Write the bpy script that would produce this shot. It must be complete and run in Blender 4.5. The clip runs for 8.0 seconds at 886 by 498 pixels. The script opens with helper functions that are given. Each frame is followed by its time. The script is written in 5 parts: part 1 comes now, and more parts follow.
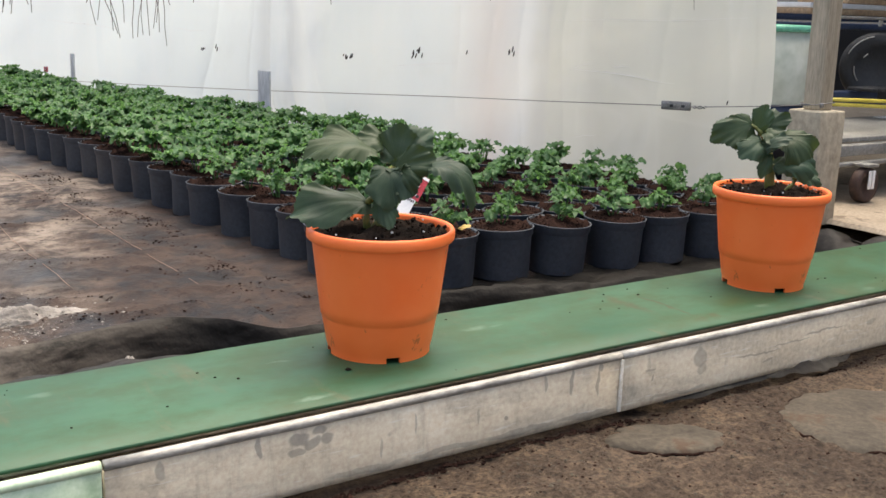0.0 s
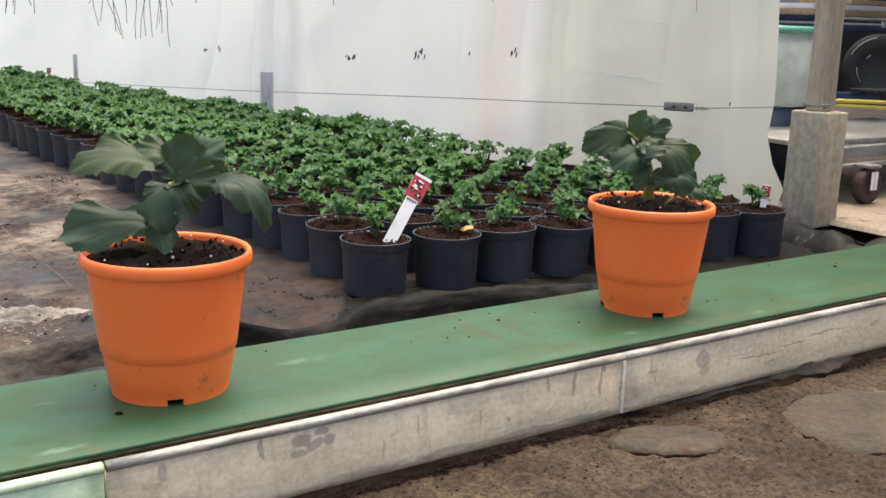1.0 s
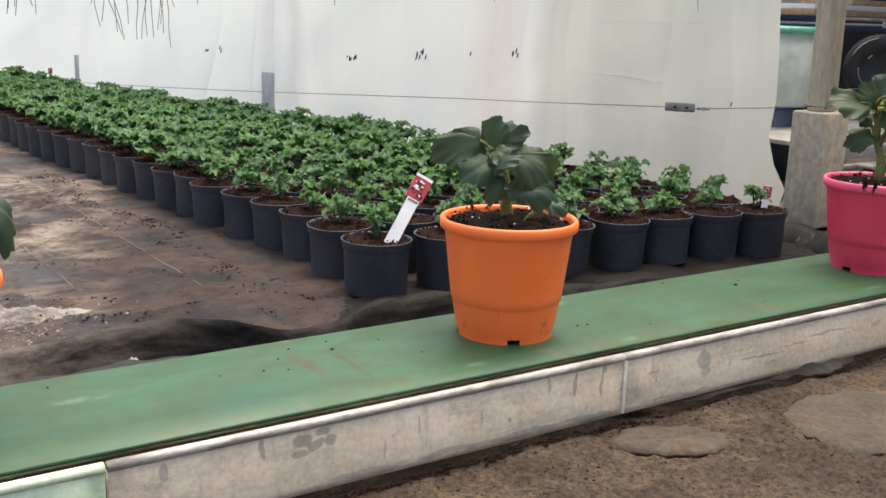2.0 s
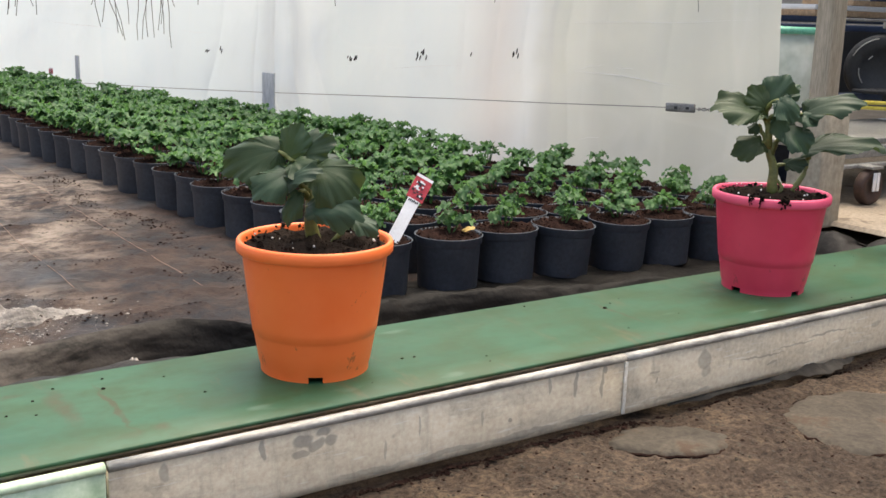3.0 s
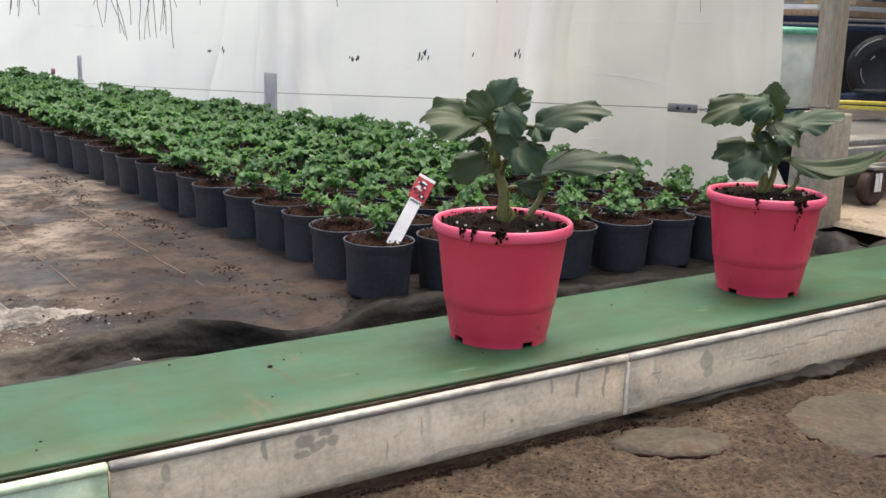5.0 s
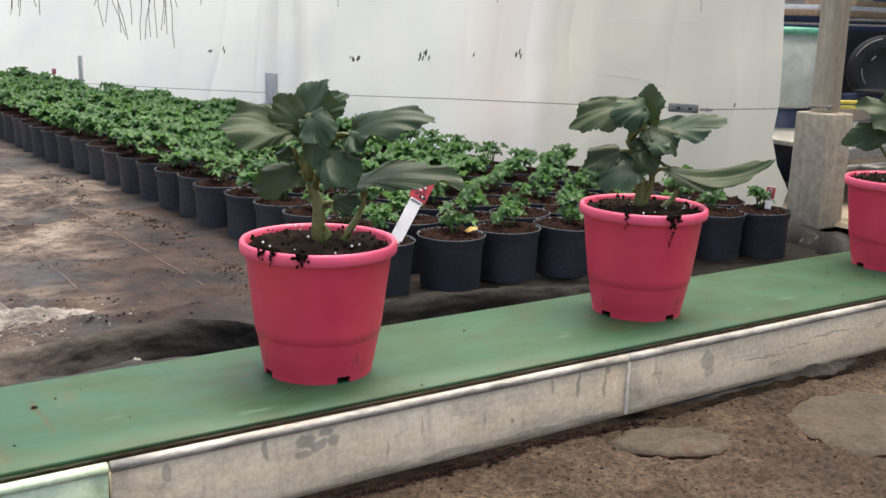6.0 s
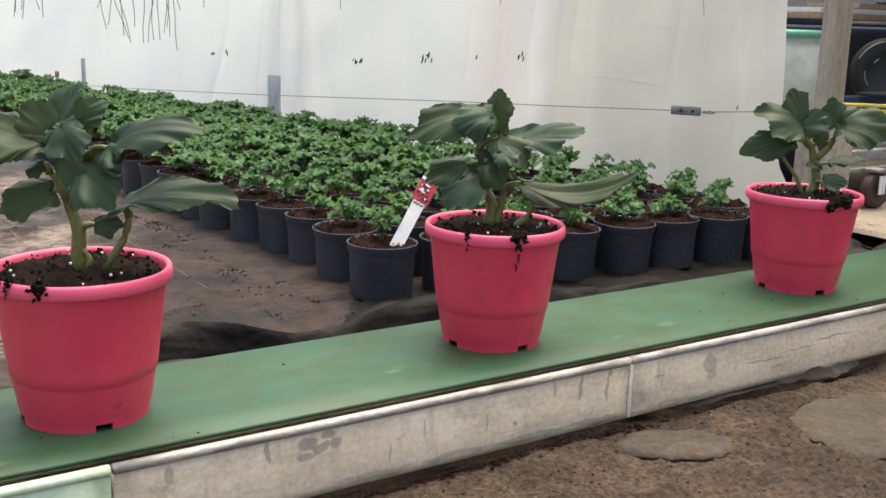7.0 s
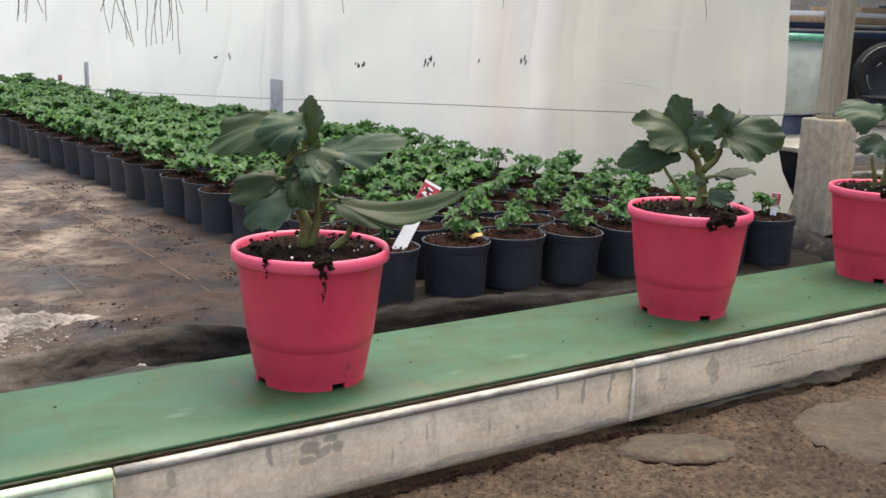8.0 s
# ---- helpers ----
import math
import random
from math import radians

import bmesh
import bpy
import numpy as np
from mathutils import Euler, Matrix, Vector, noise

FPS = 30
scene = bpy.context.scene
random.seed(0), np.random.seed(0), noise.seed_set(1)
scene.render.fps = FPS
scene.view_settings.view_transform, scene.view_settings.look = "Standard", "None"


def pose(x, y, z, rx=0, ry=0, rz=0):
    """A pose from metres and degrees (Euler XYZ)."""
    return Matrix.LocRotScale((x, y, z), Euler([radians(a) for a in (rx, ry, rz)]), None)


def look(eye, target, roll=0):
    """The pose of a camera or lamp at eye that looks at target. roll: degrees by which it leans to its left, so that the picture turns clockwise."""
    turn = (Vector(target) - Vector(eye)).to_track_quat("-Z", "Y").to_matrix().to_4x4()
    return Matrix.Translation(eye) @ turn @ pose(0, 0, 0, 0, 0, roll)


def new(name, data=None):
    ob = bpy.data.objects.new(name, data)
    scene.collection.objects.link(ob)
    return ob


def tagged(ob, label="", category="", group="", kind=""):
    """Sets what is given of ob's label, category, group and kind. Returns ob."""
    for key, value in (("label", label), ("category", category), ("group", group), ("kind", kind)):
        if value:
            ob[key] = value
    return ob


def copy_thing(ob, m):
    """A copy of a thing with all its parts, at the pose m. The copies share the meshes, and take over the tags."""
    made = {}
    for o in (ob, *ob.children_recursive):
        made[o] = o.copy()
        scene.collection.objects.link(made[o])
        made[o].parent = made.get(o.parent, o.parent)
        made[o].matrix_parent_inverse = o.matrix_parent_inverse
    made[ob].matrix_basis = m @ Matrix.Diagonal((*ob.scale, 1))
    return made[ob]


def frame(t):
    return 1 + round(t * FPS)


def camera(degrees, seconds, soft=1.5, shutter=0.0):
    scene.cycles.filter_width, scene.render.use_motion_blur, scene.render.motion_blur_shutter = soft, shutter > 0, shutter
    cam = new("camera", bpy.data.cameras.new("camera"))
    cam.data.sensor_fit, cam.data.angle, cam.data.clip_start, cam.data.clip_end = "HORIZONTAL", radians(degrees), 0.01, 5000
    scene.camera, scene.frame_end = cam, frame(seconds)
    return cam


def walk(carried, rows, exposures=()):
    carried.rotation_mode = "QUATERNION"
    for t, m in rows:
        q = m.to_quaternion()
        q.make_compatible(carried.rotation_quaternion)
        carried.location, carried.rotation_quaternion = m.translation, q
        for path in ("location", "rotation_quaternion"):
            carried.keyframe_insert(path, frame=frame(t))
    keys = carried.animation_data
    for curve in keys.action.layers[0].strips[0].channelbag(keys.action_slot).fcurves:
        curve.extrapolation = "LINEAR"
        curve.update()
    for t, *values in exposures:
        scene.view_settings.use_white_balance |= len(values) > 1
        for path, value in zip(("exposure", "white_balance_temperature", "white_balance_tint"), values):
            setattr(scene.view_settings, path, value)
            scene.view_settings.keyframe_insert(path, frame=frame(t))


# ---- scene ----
# World: x along the conveyor, y away over the bed, z up; the bed's mat lies near z = 0, the belt's top at z = 0.10.
EYE = (0.0, 0.0, 0.488)


def gaze(yaw, pitch, roll=1.811):
    """Camera pose from degrees: yaw to the left of +y, pitch up, roll as look() takes it."""
    a, b = radians(yaw), radians(pitch)
    ahead = Vector((-math.sin(a) * math.cos(b), math.cos(a) * math.cos(b), math.sin(b)))
    return look(EYE, Vector(EYE) + ahead, roll)


cam = camera(45.93, 8.0, soft=1.5)
walk(cam, [
    (0.0, gaze(-34.560, -12.868)), (0.5, gaze(-34.482, -12.852)), (1.0, gaze(-34.425, -12.815)),
    (1.5, gaze(-34.381, -12.803)), (3.0, gaze(-34.330, -12.770)), (3.5, gaze(-34.300, -12.756)),
    (4.0, gaze(-34.275, -12.744)), (4.5, gaze(-34.240, -12.750)), (6.0, gaze(-34.183, -12.757)),
    (6.5, gaze(-34.102, -12.715)), (7.0, gaze(-34.040, -12.625)), (7.5, gaze(-33.958, -12.535)),
    (8.0, gaze(-33.900, -12.434)),
], exposures=[(0.0, 1.44, 6850, 5), (8.0, 1.44, 6850, 5)])

# ---- light: a bright overcast sky over the open-sided greenhouse ----
world = bpy.data.worlds.new("overcast")
scene.world = world
world.use_nodes = True
wn = world.node_tree.nodes
sky = wn.new("ShaderNodeTexSky")
sky.sky_type, sky.sun_disc = "NISHITA", False
sky.sun_elevation, sky.sun_rotation = radians(72), radians(65)
sky.air_density, sky.dust_density, sky.ozone_density = 0.8, 6.0, 0.6
world.node_tree.links.new(sky.outputs[0], wn["Background"].inputs[0])
wn["Background"].inputs[1].default_value = 0.15
sun_data = bpy.data.lights.new("sun", "SUN")
sun_data.energy, sun_data.angle, sun_data.color = 0.7, radians(75), (1.0, 0.97, 0.92)
sun = new("sun", sun_data)
sun.matrix_world = look((1.7, 0.8, 5.8), (0, 0, 0))

# ---- materials ----


def material(name, rough=0.6, metal=0.0):
    m = bpy.data.materials.new(name)
    m.use_nodes = True
    b = m.node_tree.nodes["Principled BSDF"]
    b.inputs["Roughness"].default_value, b.inputs["Metallic"].default_value = rough, metal
    return m, m.node_tree, b


def coords(nt, scale=(1, 1, 1), space="Object"):
    tc, mp = nt.nodes.new("ShaderNodeTexCoord"), nt.nodes.new("ShaderNodeMapping")
    mp.inputs["Scale"].default_value = scale
    nt.links.new(tc.outputs[space], mp.inputs["Vector"])
    return mp.outputs[0]


def noise_tex(nt, vec, scale, detail=4, rough=0.6):
    n = nt.nodes.new("ShaderNodeTexNoise")
    n.inputs["Scale"].default_value, n.inputs["Detail"].default_value = scale, detail
    n.inputs["Roughness"].default_value = rough
    nt.links.new(vec, n.inputs["Vector"])
    return n.outputs[0]


def ramp(nt, fac, stops):
    r = nt.nodes.new("ShaderNodeValToRGB")
    els = r.color_ramp.elements
    while len(els) < len(stops):
        els.new(0.5)
    for e, (p, c) in zip(els, stops):
        e.position, e.color = p, (*c, 1) if len(c) == 3 else c
    nt.links.new(fac, r.inputs[0])
    return r.outputs[0]


def mix(nt, fac, a, b, mode="MIX"):
    m = nt.nodes.new("ShaderNodeMix")
    m.data_type, m.blend_type = "RGBA", mode
    for sock, val in ((m.inputs[0], fac), (m.inputs[6], a), (m.inputs[7], b)):
        if isinstance(val, (int, float)):
            sock.default_value = val
        elif isinstance(val, tuple):
            sock.default_value = (*val, 1)
        else:
            nt.links.new(val, sock)
    return m.outputs[2]


def bump(nt, b, height, strength=0.3, dist=0.002):
    n = nt.nodes.new("ShaderNodeBump")
    n.inputs["Strength"].default_value, n.inputs["Distance"].default_value = strength, dist
    nt.links.new(height, n.inputs["Height"])
    nt.links.new(n.outputs[0], b.inputs["Normal"])


def grey(v):
    return (v, v, v)


def mottled(name, dark, light, scale=8, fine=90, rough=0.6, metal=0.0, stretch=(1, 1, 1), relief=0.25, dist=0.002,
            spots=None, spot_scale=20, spot_at=0.68, space="Object", gloss=0.5):
    """A surface with broad and fine variation of colour, uneven gloss, fine relief and, where given, stains."""
    m, nt, b = material(name, rough, metal)
    b.inputs["Specular IOR Level"].default_value = gloss
    v = coords(nt, stretch, space)
    broad, small = noise_tex(nt, v, scale), noise_tex(nt, v, fine, 3)
    col = mix(nt, ramp(nt, broad, [(0.32, grey(0)), (0.68, grey(1))]), dark, light)
    col = mix(nt, 0.35, col, ramp(nt, small, [(0.3, grey(0.25)), (0.7, grey(0.95))]), "OVERLAY")
    if spots:
        s = noise_tex(nt, v, spot_scale, 5, 0.65)
        col = mix(nt, ramp(nt, s, [(spot_at, grey(0)), (spot_at + 0.07, grey(1))]), col, spots)
    nt.links.new(col, b.inputs["Base Color"])
    rr = ramp(nt, broad, [(0.3, grey(max(0, rough - 0.12))), (0.7, grey(min(1, rough + 0.12)))])
    nt.links.new(rr, b.inputs["Roughness"])
    bump(nt, b, small, relief, dist)
    return m


BROWN, PALE = (0.050, 0.050, 0.020), (0.13, 0.20, 0.145)
BELT_MARKS = [(1.045, 0.973, 0.0035, 0.085, 0.5, 1.0, BROWN), (1.002, 1.0, 0.012, 0.065, 0.3, 0.9, BROWN), (1.068, 0.908, 0.010, 0.012, 0.3, 0.8, BROWN), (0.966, 1.053, 0.012, 0.006, 0.3, 0.7, BROWN),
              (1.726, 0.99, 0.004, 0.07, 0.5, 0.9, BROWN), (1.678, 0.915, 0.006, 0.035, 0.4, 0.6, BROWN), (1.709, 0.890, 0.014, 0.008, 0.4, 0.5, BROWN), (1.038, 0.901, 0.02, 0.008, 0.3, 0.4, BROWN),
              (0.466, 0.898, 0.026, 0.007, 0.4, 0.75, PALE), (0.748, 1.012, 0.022, 0.010, 0.3, 0.6, PALE), (1.908, 0.899, 0.024, 0.006, 0.3, 0.6, PALE), (0.480, 1.013, 0.016, 0.004, 0.3, 0.5, PALE),
              (2.75, 0.93, 0.020, 0.008, 0.3, 0.5, PALE), (2.24, 0.99, 0.004, 0.06, 0.4, 0.4, BROWN), (2.80, 0.97, 0.005, 0.07, 0.4, 0.4, BROWN)]


def belt_material():
    m, nt, b = material("belt_green_pvc", 0.5)
    b.inputs["Specular IOR Level"].default_value = 0.30
    v = coords(nt)
    long = coords(nt, (1.2, 9, 1))
    base = mix(nt, ramp(nt, noise_tex(nt, v, 3.0), [(0.35, grey(0)), (0.65, grey(1))]), (0.020, 0.074, 0.036), (0.036, 0.101, 0.053))
    streak = ramp(nt, noise_tex(nt, long, 7, 6), [(0.45, grey(0)), (0.75, grey(0.28))])
    base = mix(nt, streak, base, (0.060, 0.110, 0.064))
    grime = ramp(nt, noise_tex(nt, coords(nt, (1, 1.6, 1)), 11, 8, 0.7), [(0.42, grey(0)), (0.60, grey(0.85))])
    base = mix(nt, grime, base, (0.030, 0.062, 0.022))
    rust = ramp(nt, noise_tex(nt, coords(nt, (5, 1.1, 1)), 4.2, 8, 0.7), [(0.57, grey(0)), (0.68, grey(0.6))])
    base = mix(nt, rust, base, (0.10, 0.082, 0.04))
    pale = ramp(nt, noise_tex(nt, coords(nt, (3, 6, 1)), 3.4, 2), [(0.68, grey(0)), (0.76, grey(0.3))])
    base = mix(nt, pale, base, (0.20, 0.28, 0.22))
    # scrapes across the belt, and pale scuffs
    wob = nt.nodes.new("ShaderNodeTexNoise")
    wob.inputs["Scale"].default_value = 38
    wob.inputs["Detail"].default_value = 6
    nt.links.new(v, wob.inputs["Vector"])
    warped = nt.nodes.new("ShaderNodeVectorMath")
    warped.operation = "MULTIPLY_ADD"
    warped.inputs[1].default_value = (0.022, 0.022, 0.0)
    nt.links.new(wob.outputs["Color"], warped.inputs[0])
    nt.links.new(v, warped.inputs[2])
    patchy = ramp(nt, noise_tex(nt, v, 60, 6, 0.7), [(0.36, grey(0.45)), (0.54, grey(1))])
    for x, y, rx, ry, edge, amount, shade in BELT_MARKS:
        mp = nt.nodes.new("ShaderNodeVectorMath")
        mp.operation = "SUBTRACT"
        mp.inputs[1].default_value = (x - 3.5 + 0.011, y - 0.978 + 0.011, 0)
        nt.links.new(warped.outputs[0], mp.inputs[0])
        sc = nt.nodes.new("ShaderNodeVectorMath")
        sc.operation = "MULTIPLY"
        sc.inputs[1].default_value = (1 / rx, 1 / ry, 0)
        nt.links.new(mp.outputs[0], sc.inputs[0])
        ln = nt.nodes.new("ShaderNodeVectorMath")
        ln.operation = "LENGTH"
        nt.links.new(sc.outputs[0], ln.inputs[0])
        mask = ramp(nt, ln.outputs["Value"], [(edge, grey(amount)), (1.0, grey(0))])
        mask = mix(nt, 1.0, mask, patchy, "MULTIPLY")
        base = mix(nt, mask, base, shade)
    nt.links.new(base, b.inputs["Base Color"])
    nt.links.new(ramp(nt, noise_tex(nt, v, 6), [(0.3, grey(0.40)), (0.7, grey(0.60))]), b.inputs["Roughness"])
    bump(nt, b, noise_tex(nt, v, 420, 2), 0.08, 0.0006)
    return m


def plastic(name, dark, light, rough=0.42):
    """Pot plastic: nearly plain, with soil smears and dull scuffs."""
    m, nt, b = material(name, rough)
    v = coords(nt)
    col = mix(nt, ramp(nt, noise_tex(nt, v, 14, 3), [(0.3, grey(0)), (0.7, grey(1))]), dark, light)
    smear = ramp(nt, noise_tex(nt, coords(nt, (1.3, 1.3, 1.0)), 34, 5, 0.66), [(0.645, grey(0)), (0.70, grey(0.5))])
    col = mix(nt, smear, col, (0.10, 0.045, 0.02))
    nt.links.new(col, b.inputs["Base Color"])
    nt.links.new(ramp(nt, noise_tex(nt, v, 30), [(0.3, grey(rough - 0.1)), (0.7, grey(rough + 0.15))]), b.inputs["Roughness"])
    b.inputs["Subsurface Weight"].default_value = 0.0
    bump(nt, b, noise_tex(nt, v, 260, 2), 0.05, 0.0005)
    return m


def leaf_material(name, dark, light, vein, glow, rough=0.38, trans=0.25, veins=True, gloss=0.2):
    """A leaf: veins that fan out from the stalk, gloss on top, some light passing through in the colour glow."""
    m, nt, b = material(name, rough)
    b.inputs["Specular IOR Level"].default_value = gloss
    v = coords(nt)
    col = mix(nt, ramp(nt, noise_tex(nt, v, 26, 4), [(0.3, grey(0)), (0.7, grey(1))]), dark, light)
    info = nt.nodes.new("ShaderNodeObjectInfo")
    geo_n = nt.nodes.new("ShaderNodeNewGeometry")
    vary = nt.nodes.new("ShaderNodeMath")
    vary.operation = "FRACT"
    both = nt.nodes.new("ShaderNodeMath")
    nt.links.new(info.outputs["Random"], both.inputs[0])
    nt.links.new(geo_n.outputs["Random Per Island"], both.inputs[1])
    nt.links.new(both.outputs[0], vary.inputs[0])
    col = mix(nt, 0.55, col, ramp(nt, vary.outputs[0], [(0.0, grey(0.28)), (1.0, (0.72, 0.72, 0.62))]), "OVERLAY")
    if veins:
        # older leaves turn olive
        col = mix(nt, ramp(nt, info.outputs["Random"], [(0.45, grey(0)), (0.95, grey(0.6))]), col, (0.042, 0.060, 0.019))
        tc = nt.nodes.new("ShaderNodeTexCoord")
        sep = nt.nodes.new("ShaderNodeSeparateXYZ")
        nt.links.new(tc.outputs["UV"], sep.inputs[0])

        def math_node(op, a, c):
            q = nt.nodes.new("ShaderNodeMath")
            q.operation = op
            for sock, val in ((q.inputs[0], a), (q.inputs[1], c)):
                if isinstance(val, (int, float)):
                    sock.default_value = val
                else:
                    nt.links.new(val, sock)
            return q.outputs[0]
        turn = math_node("MULTIPLY", sep.outputs[0], 9.0)
        off = math_node("ABSOLUTE", math_node("SUBTRACT", math_node("FRACT", turn, 0), 0.5), 0)
        near = math_node("MULTIPLY", off, sep.outputs[1])
        main = ramp(nt, near, [(0.008, grey(1)), (0.03, grey(0))])
        # side veins leave the main ones slantwise
        slant = math_node("SUBTRACT", math_node("MULTIPLY", sep.outputs[1], 7.0), math_node("MULTIPLY", off, 4.0))
        side = ramp(nt, math_node("FRACT", slant, 0), [(0.0, grey(0.5)), (0.10, grey(0)), (0.90, grey(0)), (1.0, grey(0.5))])
        lines = mix(nt, 1.0, main, side, "LIGHTEN")
        col = mix(nt, mix(nt, 1.0, lines, grey(0.09), "MULTIPLY"), col, vein)
        bump(nt, b, mix(nt, 0.6, lines, noise_tex(nt, v, 90, 4)), 0.16, 0.0010)
        nt.links.new(ramp(nt, noise_tex(nt, v, 40, 3), [(0.3, grey(rough - 0.07)), (0.7, grey(rough + 0.1))]), b.inputs["Roughness"])
    else:
        bump(nt, b, noise_tex(nt, v, 160, 2), 0.25, 0.0015)
    nt.links.new(col, b.inputs["Base Color"])
    tr = nt.nodes.new("ShaderNodeBsdfTranslucent")
    nt.links.new(mix(nt, 0.5, col, glow), tr.inputs[0])
    ms = nt.nodes.new("ShaderNodeMixShader")
    ms.inputs[0].default_value = trans
    nt.links.new(b.outputs[0], ms.inputs[1])
    nt.links.new(tr.outputs[0], ms.inputs[2])
    nt.links.new(ms.outputs[0], nt.nodes["Material Output"].inputs[0])
    return m


def sheet_material():
    """Milky greenhouse film: light passes through; dust, creases, streaks and painted bands of light and shade."""
    m, nt, b = material("milky_film", 0.35)
    v = coords(nt)
    tall = coords(nt, (1, 1, 0.12))
    col = mix(nt, ramp(nt, noise_tex(nt, tall, 2.6, 4), [(0.3, grey(0)), (0.7, grey(1))]), (0.915, 0.95, 0.945), (0.96, 0.985, 0.98))
    warm = ramp(nt, noise_tex(nt, coords(nt, (1, 1, 0.06)), 3.4, 3), [(0.60, grey(0)), (0.72, grey(0.09))])
    col = mix(nt, warm, col, (0.86, 0.79, 0.73))
    dirt = ramp(nt, noise_tex(nt, v, 5, 6), [(0.55, grey(0)), (0.8, grey(0.2))])
    col = mix(nt, dirt, col, (0.80, 0.82, 0.79))
    # film streaks with light painted in: dimmer right end, shadow bands of posts behind
    run = nt.nodes.new("ShaderNodeVectorMath")
    run.operation = "DOT_PRODUCT"
    run.inputs[1].default_value = (-0.0392, 0.196, 0.006)
    nt.links.new(v, run.inputs[0])
    shift = nt.nodes.new("ShaderNodeMath")
    shift.operation = "MULTIPLY_ADD"
    shift.inputs[1].default_value = 0.02
    nt.links.new(noise_tex(nt, v, 3, 3), shift.inputs[0])
    nt.links.new(run.outputs["Value"], shift.inputs[2])
    light_bands = [(0.0, (0.786, 0.778, 0.723)), (0.25, (0.805, 0.797, 0.741)), (0.35, (0.748, 0.74, 0.688)), (0.5, (0.812, 0.803, 0.747)), (0.62, (0.76, 0.752, 0.7)), (0.68, (0.735, 0.727, 0.676)),
            (0.72, (0.824, 0.815, 0.759)), (0.84, (0.837, 0.828, 0.77)), (0.87, (0.802, 0.793, 0.764)), (0.9, (0.866, 0.857, 0.825)), (0.95, (1.0, 1.0, 1.0)), (1.08, (0.98, 0.92, 0.89)),
            (1.15, (1.0, 0.97, 0.95)), (1.3, (0.972, 1, 1)), (1.48, (0.945, 0.985, 1)), (1.55, (0.968, 1, 1)), (1.95, (0.962, 1, 1)), (2.05, (0.945, 0.98, 1)),
            (2.1, (0.965, 0.995, 1.0)), (2.18, (0.78, 0.805, 0.83)), (2.24, (0.9, 0.93, 0.95)), (2.35, (0.83, 0.855, 0.875)), (2.45, (0.944, 0.985, 1)), (3.0, (0.94, 0.985, 1)),
            (3.35, (0.9, 0.953, 0.978)), (3.5, (0.94, 0.985, 1)), (4.2, (0.905, 0.963, 0.989)), (4.3, (0.94, 0.985, 1))]
    col = mix(nt, 1.0, col, ramp(nt, shift.outputs[0], [((p + 1.307) / 5 - 0.008, c) for p, c in light_bands]), "MULTIPLY")
    nt.links.new(col, b.inputs["Base Color"])
    crease = noise_tex(nt, coords(nt, (1, 1, 0.5)), 5, 3, 0.5)
    line_a = ramp(nt, noise_tex(nt, coords(nt, (0.5, 0.5, 1.3)), 1.5, 2), [(0.475, grey(0)), (0.5, grey(1)), (0.51, grey(0))])
    line_b = ramp(nt, noise_tex(nt, coords(nt, (1.6, 1.6, 0.22)), 1.7, 3), [(0.46, grey(0)), (0.5, grey(1)), (0.515, grey(0))])
    lines = mix(nt, 1.0, line_a, line_b, "LIGHTEN")
    col = mix(nt, mix(nt, 1.0, lines, grey(0.10), "MULTIPLY"), col, (0.97, 0.97, 0.96))
    nt.links.new(col, b.inputs["Base Color"])
    bn = nt.nodes.new("ShaderNodeBump")
    bn.inputs["Strength"].default_value, bn.inputs["Distance"].default_value = 0.5, 0.022
    nt.links.new(mix(nt, 0.02, crease, lines), bn.inputs["Height"])
    nt.links.new(bn.outputs[0], b.inputs["Normal"])
    tr = nt.nodes.new("ShaderNodeBsdfTranslucent")
    nt.links.new(bn.outputs[0], tr.inputs["Normal"])
    nt.links.new(col, tr.inputs[0])
    ms = nt.nodes.new("ShaderNodeMixShader")
    ms.inputs[0].default_value = 0.5
    nt.links.new(b.outputs[0], ms.inputs[1])
    nt.links.new(tr.outputs[0], ms.inputs[2])
    nt.links.new(ms.outputs[0], nt.nodes["Material Output"].inputs[0])
    return m


